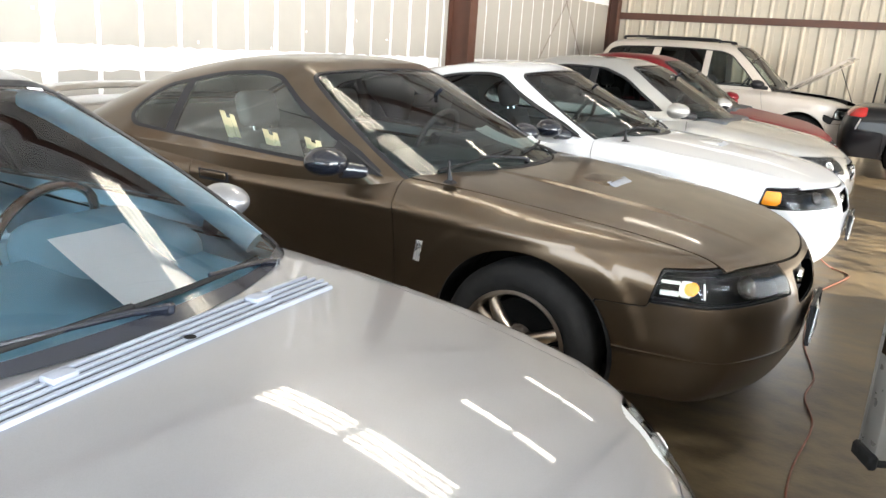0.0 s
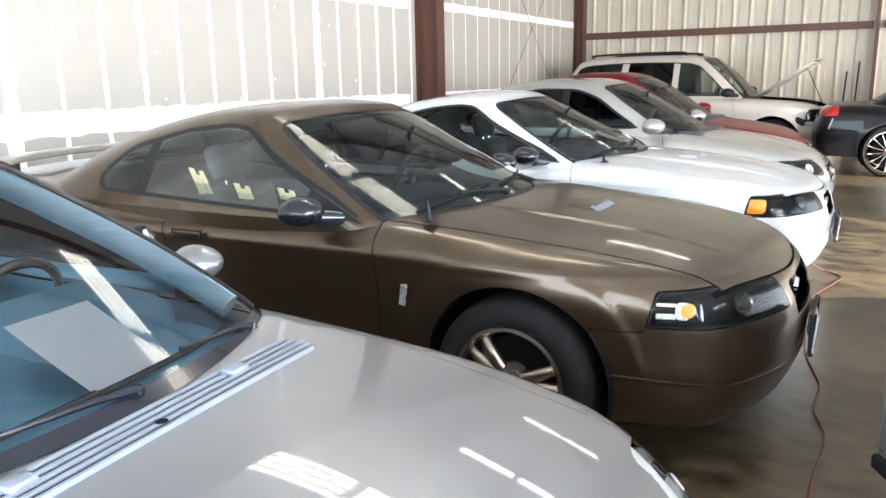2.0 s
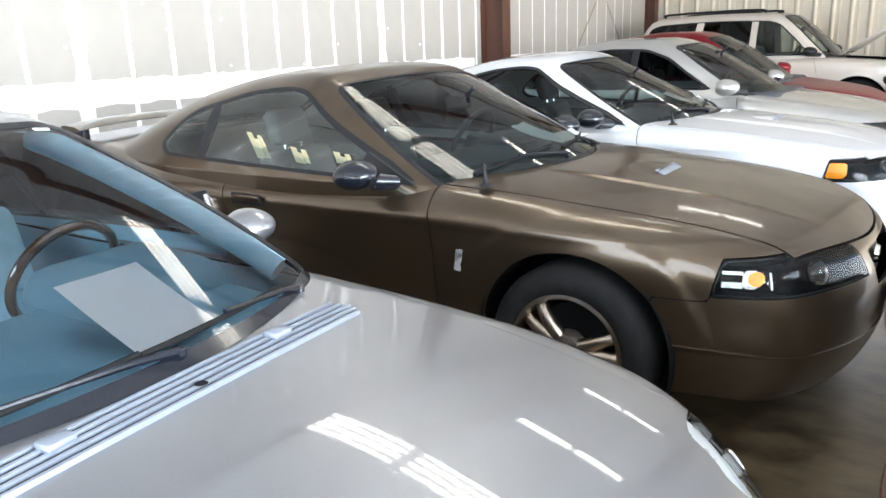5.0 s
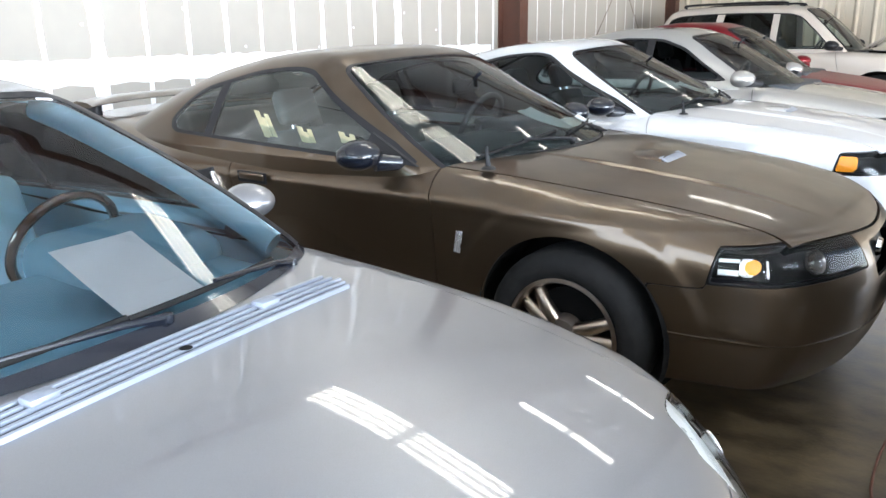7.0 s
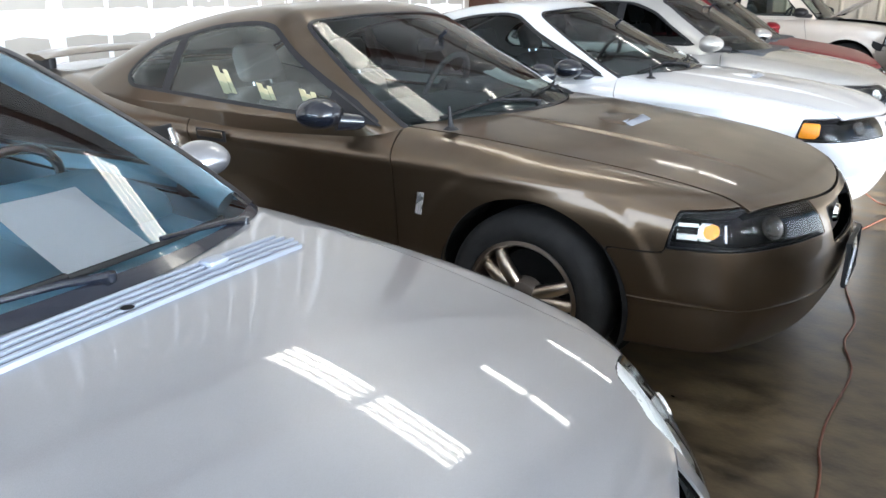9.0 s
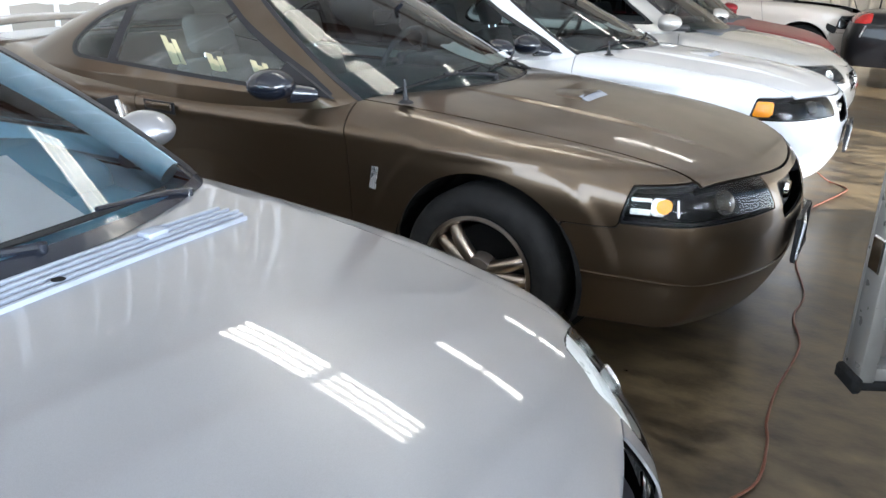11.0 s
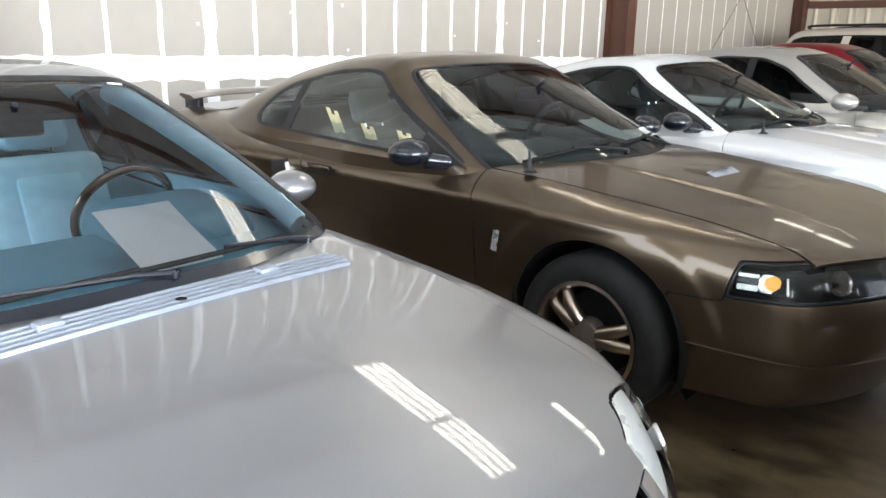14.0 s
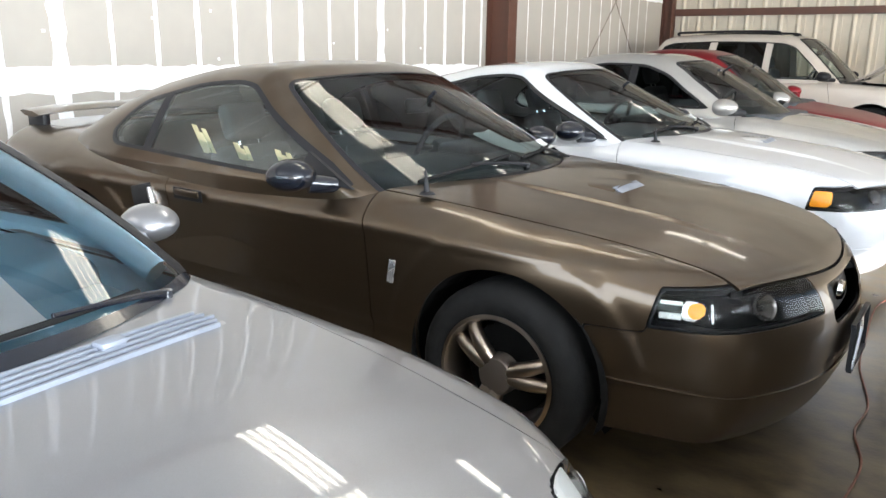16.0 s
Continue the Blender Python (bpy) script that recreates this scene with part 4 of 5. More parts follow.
    for k in range(len(edges) - 1):
        px = s["pillars"][k - 1] if k else None
        f = np.maximum(panes[0][:, 0] - (px[0] + px[2] * (panes[0][:, 2] - s["belt"]) if px else 1e3), (s["pillars"][k][0] + s["pillars"][k][2] * (panes[0][:, 2] - s["belt"]) if k < len(s["pillars"]) else -1e3) - panes[0][:, 0])
        piece = clip(panes, f)
        for sgn in (-1, 1):
            one = clip(piece, -sgn * piece[0][:, 1])
            if k in s.get("open_panes", ()) and sgn == -1:
                continue
            panel("side_window", clip(one, sw_f(one[0]) + 0.003), (s.get("pane_mats") or {}).get(k, s.get("side_mat", SIDE_GLASS)), car, "side window glass", lip=0.004)
    if s.get("sunroof"):
        r0, r1, rw_ = s["sunroof"]
        lid, cab = cut(cab, lambda v: smax(smax(r0 - v[:, 0], v[:, 0] - r1, 0.05), A(v) - rw_, 0.06), 0.004)
        panel("sunroof", lid, s.get("sunroof_mat", mat), car, "tinted glass roof panel")
    panel("roof", cab, s.get("roof_mat", mat), car)
    lining = clip(cab0, -ws_f(cab0[0]))
    lining = clip(lining, -rw_f(lining[0]))
    lining = clip(lining, -sw_f(lining[0]))
    if s.get("sunroof"):
        lining = clip(lining, -smax(smax(s["sunroof"][0] - lining[0][:, 0], lining[0][:, 0] - s["sunroof"][1], 0.05), A(lining[0]) - s["sunroof"][2], 0.06))
    panel("headliner", flipped(shifted(lining, -0.02)), s.get("liner", LINER), car, lip=0)
    # seats, dash, wheel
    cloth = s.get("cloth", CLOTH_DARK)
    sx = s["seat_x"]
    sh = s["belt"] - 0.42
    for y in (-0.37, 0.37):
        seat(car, sx, y, sh, cloth, s.get("seat_tall", 0.58))
    if s.get("bench", True):
        bench = part("rear_seat", block(0.5, 1.1, 0.18, pose(sx - 0.85, 0, sh), 0.06, 3), cloth, car, smooth=True)
        part("backrest", block(0.14, 1.1, 0.5, pose(sx - 1.14, 0, sh + 0.26, 0, -20, 0), 0.05, 3), cloth, bench, smooth=True)
    dx = s["dash"]
    dash = part("dashboard", join(block(0.62, 1.24, 0.10, pose(dx, 0, s["belt"] - 0.06 + s.get("dash_up", 0), 0, s.get("dash_tilt", 4), 0), 0.04, 3), block(0.3, 1.24, 0.3, pose(dx - 0.14, 0, s["belt"] - 0.26, 0, 8, 0), 0.05, 3)), s.get("dash_mat", PLASTIC), car, smooth=True)
    part("binnacle", block(0.22, 0.40, 0.09, pose(dx - 0.22, 0.37, s["belt"] + 0.005 + s.get("dash_up", 0)), 0.04, 3), s.get("dash_mat", PLASTIC), dash, smooth=True)
    part("parcel_shelf", block(0.45, 1.0, 0.03, pose(s["roof"][0][0] + 0.42, 0, s["belt"] - 0.05), 0.01), cloth, car)
    steering_wheel(car, dx - 0.45, 0.37, s["belt"] - 0.03 + s.get("wheel_up", 0.0), s.get("wheel_mat", PLASTIC), s.get("hub_mat", PLASTIC), 25, s.get("wheel_size", 0.185))
    mir = part("rear_view_mirror", block(0.03, 0.22, 0.07, pose(*s["mirror_in"]), 0.014, 2), GLOSS_BLACK, car, smooth=True)
    part("stalk", tube([(s["mirror_in"][0] + 0.01, 0, s["mirror_in"][2]), (s["mirror_in"][0] + 0.09, 0, s["mirror_in"][2] + 0.07)], 0.01, 8), GLOSS_BLACK, mir)
    # door mirrors
    mx, my, mz = s["mirror"]
    for sgn in (-1, 1):
        bm = bmesh.new()
        bmesh.ops.create_uvsphere(bm, u_segments=28, v_segments=16, radius=1)
        for v in bm.verts:
            v.co.x *= 0.085 if v.co.x < 0 else 0.125
            v.co.y *= 0.115
            v.co.z *= 0.072
            v.co.x = max(v.co.x, -0.045)
            v.co.z += 0.12 * v.co.y * 0.2
        bm.transform(pose(mx, sgn * my, mz, 0, 0, sgn * 14) @ Matrix.Scale(s.get("mirror_size", 1.0), 4))
        shellm = part("door_mirror", bm, s.get("mirror_mat", mat), car, smooth=True)
        part("mirror_glass", block(0.004, 0.13, 0.072, pose(mx - 0.047 * s.get("mirror_size", 1.0), sgn * my, mz, 0, 0, sgn * 14) @ Matrix.Scale(s.get("mirror_size", 1.0), 4), 0.001, 1), CHROME, shellm)
        part("mirror_foot", tube([(mx + 0.04, sgn * (my - 0.06), mz - 0.035), (mx + 0.13, sgn * (my - 0.19), mz - 0.05)], lambda t: 0.04 - 0.012 * t, 12), s.get("foot_mat", s.get("mirror_mat", mat)), shellm, smooth=True)
    # wheels
    for xw in (0.0, -s["base"]):
        for sgn in (-1, 1):
            wheel(car, xw, sgn * s["track"], s)
    return car, shape


def glass_point(shape, xp, y, lift=0.0):
    """A point of the windscreen: xp is its place along the bent roof line."""
    s = shape.s
    k = np.clip((xp - s["mid"]) / 0.8 + 0.5, 0, 1)
    x = xp - s["bow_f"] * y * y * float(k * k * (3 - 2 * k))
    return Vector((x, y, float(shape.roof(np.array([xp]))[0]) - s["roof_crown"] * y * y + lift))


def wiper(car, shape, pivot, start, end, mat=None):
    """A wiper: pivot, start and end of the blade, each as (place along the roof line, y)."""
    p, a, b = glass_point(shape, pivot[0], pivot[1], 0.008), glass_point(shape, *start, 0.014), glass_point(shape, *end, 0.014)
    mid = glass_point(shape, (start[0] + end[0]) / 2, (start[1] + end[1]) / 2, 0.022)
    arm = part("wiper", tube([p, p.lerp(mid, 0.25) + Vector((0, 0, 0.006)), mid], lambda t: 0.011 - 0.005 * t, 8), mat or TRIM, car, smooth=True)
    pts = [glass_point(shape, start[0] + (end[0] - start[0]) * k / 8, start[1] + (end[1] - start[1]) * k / 8, 0.010) for k in range(9)]
    part("blade", tube(pts, 0.0075, 6), RUBBER, arm)
    part("pivot", tube([p - Vector((0, 0, 0.03)), p + Vector((0, 0, 0.008))], 0.014, 12), mat or TRIM, arm, smooth=True)
    return arm


def paper_sheet(name, m, sx, sy, mat, label, bend=0.012):
    """A sheet of paper with a slight curl."""
    bm = bmesh.new()
    g = [[bm.verts.new((sx * (i / 8 - 0.5), sy * (j / 8 - 0.5), bend * (2 * i / 8 - 1) ** 2 + 0.3 * bend * math.sin(j))) for j in range(9)] for i in range(9)]
    for i in range(8):
        for j in range(8):
            bm.faces.new((g[i][j], g[i + 1][j], g[i + 1][j + 1], g[i][j + 1]))
    bmesh.ops.solidify(bm, geom=bm.faces[:], thickness=0.0006)
    bm.transform(m)
    return tagged(part(name, bm, mat, None, smooth=True), label, "paper")


# ---- the brown coupe and its white sister ----
COUPE = dict(
    base=2.573, hub=0.325, arch=0.380, flare=0.0, lip=0.008, tyre_w=0.225, rim=0.214, track=0.787, spokes=0, bars=(1, 24, 124, 147, 241, 264),
    top=[(-3.75, 0.90), (-3.5, 0.985), (-3.0, 0.985), (-2.4, 0.955), (-1.5, 0.925), (-0.75, 0.93), (-0.45, 0.915), (0.0, 0.875), (0.4, 0.83), (0.65, 0.783), (0.82, 0.735), (1.0, 0.655)],
    wide=[(-3.75, 0.86), (-3.3, 0.90), (-2.6, 0.93), (-2.0, 0.925), (-1.2, 0.915), (-0.5, 0.915), (0.0, 0.92), (0.35, 0.885), (0.6, 0.83), (0.95, 0.72)],
    prof=[(0.0, 0.85), (0.2, 0.893), (0.33, 0.918), (0.385, 0.925), (0.40, 0.934), (0.52, 0.949), (0.66, 0.966), (0.74, 0.981), (0.772, 0.998), (0.785, 1.0), (0.84, 0.985), (0.92, 0.955), (1.0, 0.92)],
    nose=[(0.15, 0.80), (0.25, 0.90), (0.40, 0.955), (0.52, 0.965), (0.585, 0.955), (0.66, 0.925), (0.73, 0.885), (0.79, 0.80)],
    tail=[(0.2, -3.55), (0.35, -3.66), (0.6, -3.68), (0.8, -3.65), (0.95, -3.58)],
    crown=0.045, sweep=0.36, sweep_n=2.5, sweep_r=0.16, r_top=0.18, r_nose=0.055, bottom=0.205, ridge=(0.34, 0.30, 0.012),
    roof=[(-3.25, 0.88), (-2.95, 1.0), (-2.6, 1.155), (-2.2, 1.285), (-1.8, 1.352), (-1.5, 1.366), (-1.36, 1.356), (-1.24, 1.322), (-1.1, 1.262), (-0.9, 1.170), (-0.66, 1.058), (-0.41, 0.93), (-0.26, 0.845)],
    gwide=[(-3.2, 0.66), (-2.7, 0.80), (-2.2, 0.855), (-1.5, 0.865), (-0.9, 0.845), (-0.5, 0.78), (-0.3, 0.70)],
    mid=-1.6, bow_f=0.31, bow_r=0.22, tumble=0.46, tumble2=0.42, belt=0.92, roof_crown=0.095, r_roof=0.085,
    hood=(0.73, 0.645, 0.885, 0.38), cowl=-0.34, hood_z=0.6, cowl_bow=0.62,
    lamp=(0.495, 0.22, 0.596, 0.722, 0.34, 0.06), lamp_r=0.008, lamp_rim=0.009, bowls=[(0.79, 0.665, 0.042, "bowl")],
    inlays=[(0.618, 0.662, 0.026, 0.036, 0.03, "plate"), (0.560, 0.684, 0.034, 0.0065, 0.016, "bar"), (0.560, 0.640, 0.034, 0.010, 0.016, "bar"), (0.680, 0.66, 0.003, 0.03, 0.02, "bar"), (0.81, 0.665, 0.004, 0.03, 0.016, "bar"), (0.632, 0.665, 0.026, 0.026, 0.012, "bulb")],
    grille=(0.27, 0.55, 0.675), grille_deep=0.05, tail_lamp=(0.68, 0.88, 0.42, -3.4),
    bumper=(0.578, 0.30, 0.47), rear_bumper=0.62, boot=(0.66, -3.0), doors=(-0.595, -1.80), sill=0.265, handle_z=0.775,
    pillar=0.048, frit=0.014, pillar_r=0.13, header=-1.215, rear_header=-2.25, rear_low=0.10,
    window=(-2.42, 0.55, -0.60, -0.03, 0.052), wtop_front=0.034, belt_rise=-0.03, win_r=0.16, pillars=[(-0.86, 0.016, -0.95), (-2.02, 0.03, 0.06)], pane_mats={0: GLOSS_BLACK},
    seat_x=-1.45, dash=-0.72, mirror=(-0.90, 0.975, 0.945), mirror_size=0.86, mirror_mat=GLOSS_BLACK, mirror_in=(-1.02, 0, 1.16), cloth=CLOTH_GREY, lining=CLOTH_GREY, liner=LINER, wheel_up=0.03, bumper_line=0.405, hood_gap=0.0045, cap_r=0.074, bowl_mat=SMOKED, cap=CAP, seat_tall=0.44)


def coupe(mat, at, label, extra, detail):
    car, shape = car_body("coupe", dict(COUPE, **extra), mat, at, label, "two coupes side by side", detail)
    # rear spoiler on two feet
    pts = [(-3.42 + 0.10 * (abs(y) / 0.72) ** 2 - 0.0, y, 1.05 - 0.02 * (abs(y) / 0.72) ** 3) for y in np.linspace(-0.74, 0.74, 25)]
    bm = bmesh.new()
    loops = []
    for x, y, z in pts:
        loops.append([bm.verts.new(q) for q in ((x + 0.10, y, z - 0.004), (x + 0.04, y, z + 0.014), (x - 0.08, y, z + 0.022), (x - 0.11, y, z + 0.012), (x - 0.05, y, z - 0.012), (x + 0.05, y, z - 0.016))])
    for p, q in zip(loops, loops[1:]):
        for k in range(6):
            bm.faces.new((p[k], p[(k + 1) % 6], q[(k + 1) % 6], q[k]))
    bm.faces.new(loops[0])
    bm.faces.new(loops[-1][::-1])
    bmesh.ops.recalc_face_normals(bm, faces=bm.faces[:])
    sp = part("spoiler", bm, mat, car, smooth=True)
    for y in (-0.66, 0.66):
        part("spoiler_foot", block(0.18, 0.05, 0.12, pose(-3.37, y, 0.985), 0.015, 2), TRIM, sp, smooth=True)
    # hood scoop
    hz = lambda x: float(shape.top(np.array([x]))[0])
    sc = bmesh.new()
    loops = []
    for x, w, h in ((-0.20, 0.17, 0.002), (-0.10, 0.165, 0.012), (0.0, 0.155, 0.024), (0.07, 0.15, 0.028)):
        z = hz(x)
        loops.append([sc.verts.new((x, y * w, z + (h if abs(y) < 0.9 else -0.004) - 0.01 * y * y)) for y in (-1.15, -0.85, -0.4, 0, 0.4, 0.85, 1.15)])
    for p, q in zip(loops, loops[1:]):
        for k in range(6):
            sc.faces.new((p[k], p[k + 1], q[k + 1], q[k]))
    bmesh.ops.recalc_face_normals(sc, faces=sc.faces[:])
    scoop = part("hood_scoop", sc, mat, car, smooth=True)
    # the black mouth's sky reflection is put in as a pale metal colour
    part("scoop_mouth", block(0.075, 0.24, 0.006, pose(0.088, 0, hz(0.088) + 0.012, 0, 24, 0), 0.002, 1), VENT_METAL, scoop)
    # black sail panels that carry the door mirrors
    for sgn in (-1, 1):
        sail = bmesh.new()
        outer, inner = [], []
        for x, z in ((-1.00, 0.918), (-0.70, 0.893), (-0.78, 0.932), (-0.88, 0.978), (-0.965, 1.015)):
            h = max(-0.03, z - 0.92)
            y = float(shape.gwide(np.array([x]))[0]) - 0.46 * h - 0.42 * max(0.0, h) ** 2
            outer.append(sail.verts.new((x, sgn * (y + 0.007), z)))
            inner.append(sail.verts.new((x, sgn * (y - 0.010), z)))
        sail.faces.new(outer)
        for k in range(5):
            sail.faces.new((outer[k], outer[(k + 1) % 5], inner[(k + 1) % 5], inner[k]))
        bmesh.ops.recalc_face_normals(sail, faces=sail.faces[:])
        part("sail_panel", sail, TRIM, car, "black sail panel behind the door mirror")
    # wipers, antenna, emblem, side scoop, plate
    wiper(car, shape, (-0.40, -0.02), (-0.43, -0.62), (-0.47, -0.06))
    wiper(car, shape, (-0.40, 0.56), (-0.44, 0.0), (-0.50, 0.55))
    ant = part("antenna", tube([(-0.42, -0.735, 0.895), (-0.425, -0.735, 0.93), (-0.43, -0.735, 0.985)], lambda t: 0.014 - 0.010 * t, 8), TRIM, car, smooth=True)
    part("antenna_foot", lathe([(0.0, 0.012), (0.02, 0.01), (0.032, 0.0)], 20, Matrix.Translation((-0.42, -0.735, 0.895)) @ pose(0, 0, 0, 90, 0, 0)), TRIM, ant, smooth=True)
    for sgn in (-1, 1):
        y = sgn * 0.905
        part("wing_badge", join(*[block(0.009, 0.006, 0.09, pose(-0.466 + 0.0105 * k, y, 0.625, 0, 8, 0), 0.0015, 1) for k in range(3)]), ALUMINIUM, car, "small silver badge on the wing")
        part("side_scoop", block(0.16, 0.03, 0.17, pose(-1.98, sgn * 0.905, 0.70, 0, -12, 0), 0.012, 2), TRIM, car, smooth=True)
        part("scoop_edge", block(0.02, 0.035, 0.16, pose(-1.90, sgn * 0.912, 0.70, 0, -12, 0), 0.006, 2), ALUMINIUM, car, smooth=True)
    part("front_badge", lathe([(0.0, 0.016), (0.05, 0.014), (0.062, 0.0)], 24, Matrix.Translation((0.905, 0, 0.60)) @ pose(0, 0, 0, 0, 0, -90) @ Matrix.Diagonal((1, 1, 0.62, 1))), CHROME, car, "plain chrome grille badge", smooth=True)
    plate = part("front_plate", block(0.012, 0.31, 0.155, pose(0.985, 0, 0.44, 0, 4, 7), 0.003, 1), ALUMINIUM, car)
    part("plate_frame", join(block(0.016, 0.33, 0.014, pose(0.986, 0, 0.52)), block(0.016, 0.33, 0.014, pose(0.992, 0, 0.36)), block(0.016, 0.014, 0.16, pose(0.989, 0.16, 0.44)), block(0.016, 0.014, 0.16, pose(0.989, -0.16, 0.44))), TRIM, plate)
    return car, shape


brown_at = pose(0, 0, 0)
white_at = pose(-0.02, 2.39, 0)
brown, brown_shape = coupe(BROWN, brown_at, "dusty brown metallic two-door coupe with a hood scoop", dict(cowl_mat=TRIM, side_mat=HAZY_GLASS), (420, 280))
white, white_shape = coupe(WHITE, white_at, "clean white two-door coupe with a hood scoop", dict(side_mat=SIDE_GLASS_2, alloy=ALUMINIUM, inlays=[(0.565, 0.662, 0.055, 0.046, 0.010, "amber")]), (260, 180))

# tape and papers on the brown coupe
for x, z, h in ((-1.64, 1.015, 0.15), (-1.36, 0.985, 0.085), (-1.115, 0.985, 0.06)):
    y = -(float(brown_shape.gwide(np.array([x]))[0]) - 0.46 * (z - 0.92) - 0.42 * (z - 0.92) ** 2) - 0.004
    piece = part("masking_tape", join(block(0.035, 0.002, h, pose(x, y, z, 27, 6, 0)), block(0.03, 0.002, h * 0.7, pose(x + 0.032, y, z - 0.012, 27, 6, 0)), block(0.028, 0.002, h * 0.85, pose(x + 0.06, y, z - 0.004, 27, 4, 0))), TAPE)
    tagged(piece, "pieces of pale masking tape on the side window", "tape", "tape pieces")
for at, nm in ((brown_at, "brown"), (white_at, "white")):
    paper_sheet("paper_sheet", at @ pose(-0.66, 0.22, 0.985, 0, 16, 12), 0.28, 0.22, PAPER, "white paper sheet lying on the dashboard")
    paper_sheet("paper_sheet", at @ pose(-0.56, 0.36, 0.965, 0, 16, 5), 0.10, 0.26, PAPER, "white paper strip lying on the dashboard")


# ---- the silver coupe in the foreground ----
ROADSTER = dict(
    base=2.56, hub=0.21, wheel_r=0.342, arch=0.385, flare=0.014, tyre_w=0.25, rim=0.222, track=0.79, spokes=7, spoke_w=0.04,
    top=[(-3.6, 0.80), (-3.2, 0.88), (-2.6, 0.90), (-1.5, 0.86), (-0.9, 0.84), (-0.6, 0.82), (-0.3, 0.79), (0.0, 0.760), (0.3, 0.712), (0.54, 0.66), (0.71, 0.605), (0.82, 0.55), (0.95, 0.46)],
    wide=[(-3.6, 0.80), (-3.0, 0.88), (-2.3, 0.91), (-1.2, 0.90), (-0.5, 0.905), (0.0, 0.91), (0.3, 0.89), (0.5, 0.845), (0.78, 0.72)],
    prof=[(0.0, 0.88), (0.2, 0.92), (0.35, 0.97), (0.55, 1.0), (0.68, 0.99), (0.76, 0.965), (0.82, 0.93), (0.95, 0.86)],
    nose=[(0.12, 0.73), (0.22, 0.83), (0.36, 0.88), (0.46, 0.88), (0.55, 0.85), (0.66, 0.79), (0.74, 0.71)],
    tail=[(0.2, -3.48), (0.35, -3.60), (0.6, -3.62), (0.8, -3.56), (0.95, -3.5)],
    crown=0.045, side_mat=GLASS, rear_glass=GLASS, sunroof_mat=GLASS, sunroof=(-1.95, -1.45, 0.36), crown_n=2.1, crown_x=0.8, frit=0.045, frit_low=-0.405, sweep=0.44, sweep_n=2.4, sweep_r=0.18, r_top=0.15, r_nose=0.12, bottom=0.04,
    roof=[(-3.0, 0.80), (-2.7, 0.95), (-2.35, 1.13), (-2.0, 1.27), (-1.7, 1.315), (-1.45, 1.305), (-1.25, 1.255), (-1.0, 1.14), (-0.7, 0.985), (-0.45, 0.845), (-0.3, 0.76)],
    gwide=[(-2.9, 0.62), (-2.4, 0.76), (-1.9, 0.81), (-1.4, 0.83), (-0.95, 0.825), (-0.68, 0.80), (-0.45, 0.73), (-0.3, 0.62)],
    mid=-1.5, bow_f=0.32, bow_r=0.2, tumble=0.52, tumble2=0.5, belt=0.84, roof_crown=0.07, r_roof=0.12,
    hood=(0.76, 0.66, 0.80, 0.45), cowl=-0.42, lamp_first=True, hood_z=0.5, cowl_bow=0.62, cowl_mat=SILVER,
    lamp=(0.47, 0.35, 0.42, 0.645, 0.42, -0.25), lamp_deep=0.02, lamp_back=REFLECTOR_BAR, lamp_rim=0.0, lamp_r=0.03, hood_gap=0.0018, bowls=[(0.53, 0.51, 0.034, "bowl"), (0.64, 0.49, 0.038, "bowl")],
    grille=(0.36, 0.37, 0.635), grille_deep=0.05, slats=3, slat_h=0.0045, slat_lip=0.006, tail_lamp=(0.62, 0.78, 0.45, -3.3),
    bumper=(0.42, 0.30, 0.36), rear_bumper=0.58, boot=(0.66, -2.85), doors=(-0.66, -1.95), sill=0.24, handle_z=0.70,
    pillar=0.05, pillar_r=0.10, header=-1.30, rear_header=-2.1, rear_low=0.06,
    window=(-2.25, 0.5, -0.72, 0.012, 0.07), pillars=[(-1.95, 0.02, 0.1)],
    seat_x=-1.48, dash=-0.78, mirror=(-1.06, 0.955, 0.845), mirror_size=0.88, screen_mat=BLUE_GLASS, mirror_in=(-1.18, 0.0, 1.13), cloth=CLOTH_BLUE, lining=CLOTH_BLUE, liner=CLOTH_BLUE,
    dash_mat=DASH_BLUE, wheel_mat=WALNUT, hub_mat=CLOTH_BLUE, bench=False, seat_tall=0.52, wheel_up=0.0, wheel_size=0.172, dash_up=-0.055)
silver_at = pose(0.289, -2.501, 0.126, 0, 0, 4.5) @ Matrix.Scale(0.917, 4)
roadster, road_shape = car_body("silver_coupe", ROADSTER, SILVER, silver_at, "silver luxury coupe with slatted hood vent and pale blue seats", detail=(260, 180))


def hood_z(x, y):
    s = road_shape.s
    return float(road_shape.top(np.array([x]))[0]) - s["crown"] * (1 + s["crown_x"] * min(1.2, max(0, x + 0.3))) * (abs(y) / 0.85) ** s["crown_n"]


# slatted vent across the back of the hood
VENT_X, VENT_BOW, VENT_HALF = -0.305, 0.07, 0.565


def vent_line(off, half, height, wide):
    bm = bmesh.new()
    loops = []
    for y in np.linspace(-half, half, 61):
        x = VENT_X + off - VENT_BOW * y * y
        loops.append([bm.verts.new((x + k, y, hood_z(x + k, y) + h)) for k, h in ((-wide, -0.004), (-wide * 0.7, height), (wide * 0.7, height), (wide, -0.004))])
    for p, q in zip(loops, loops[1:]):
        for k in range(3):
            bm.faces.new((p[k], p[k + 1], q[k + 1], q[k]))
    bm.faces.new(loops[0][::-1])
    bm.faces.new(loops[-1])
    bmesh.ops.recalc_face_normals(bm, faces=bm.faces[:])
    return bm


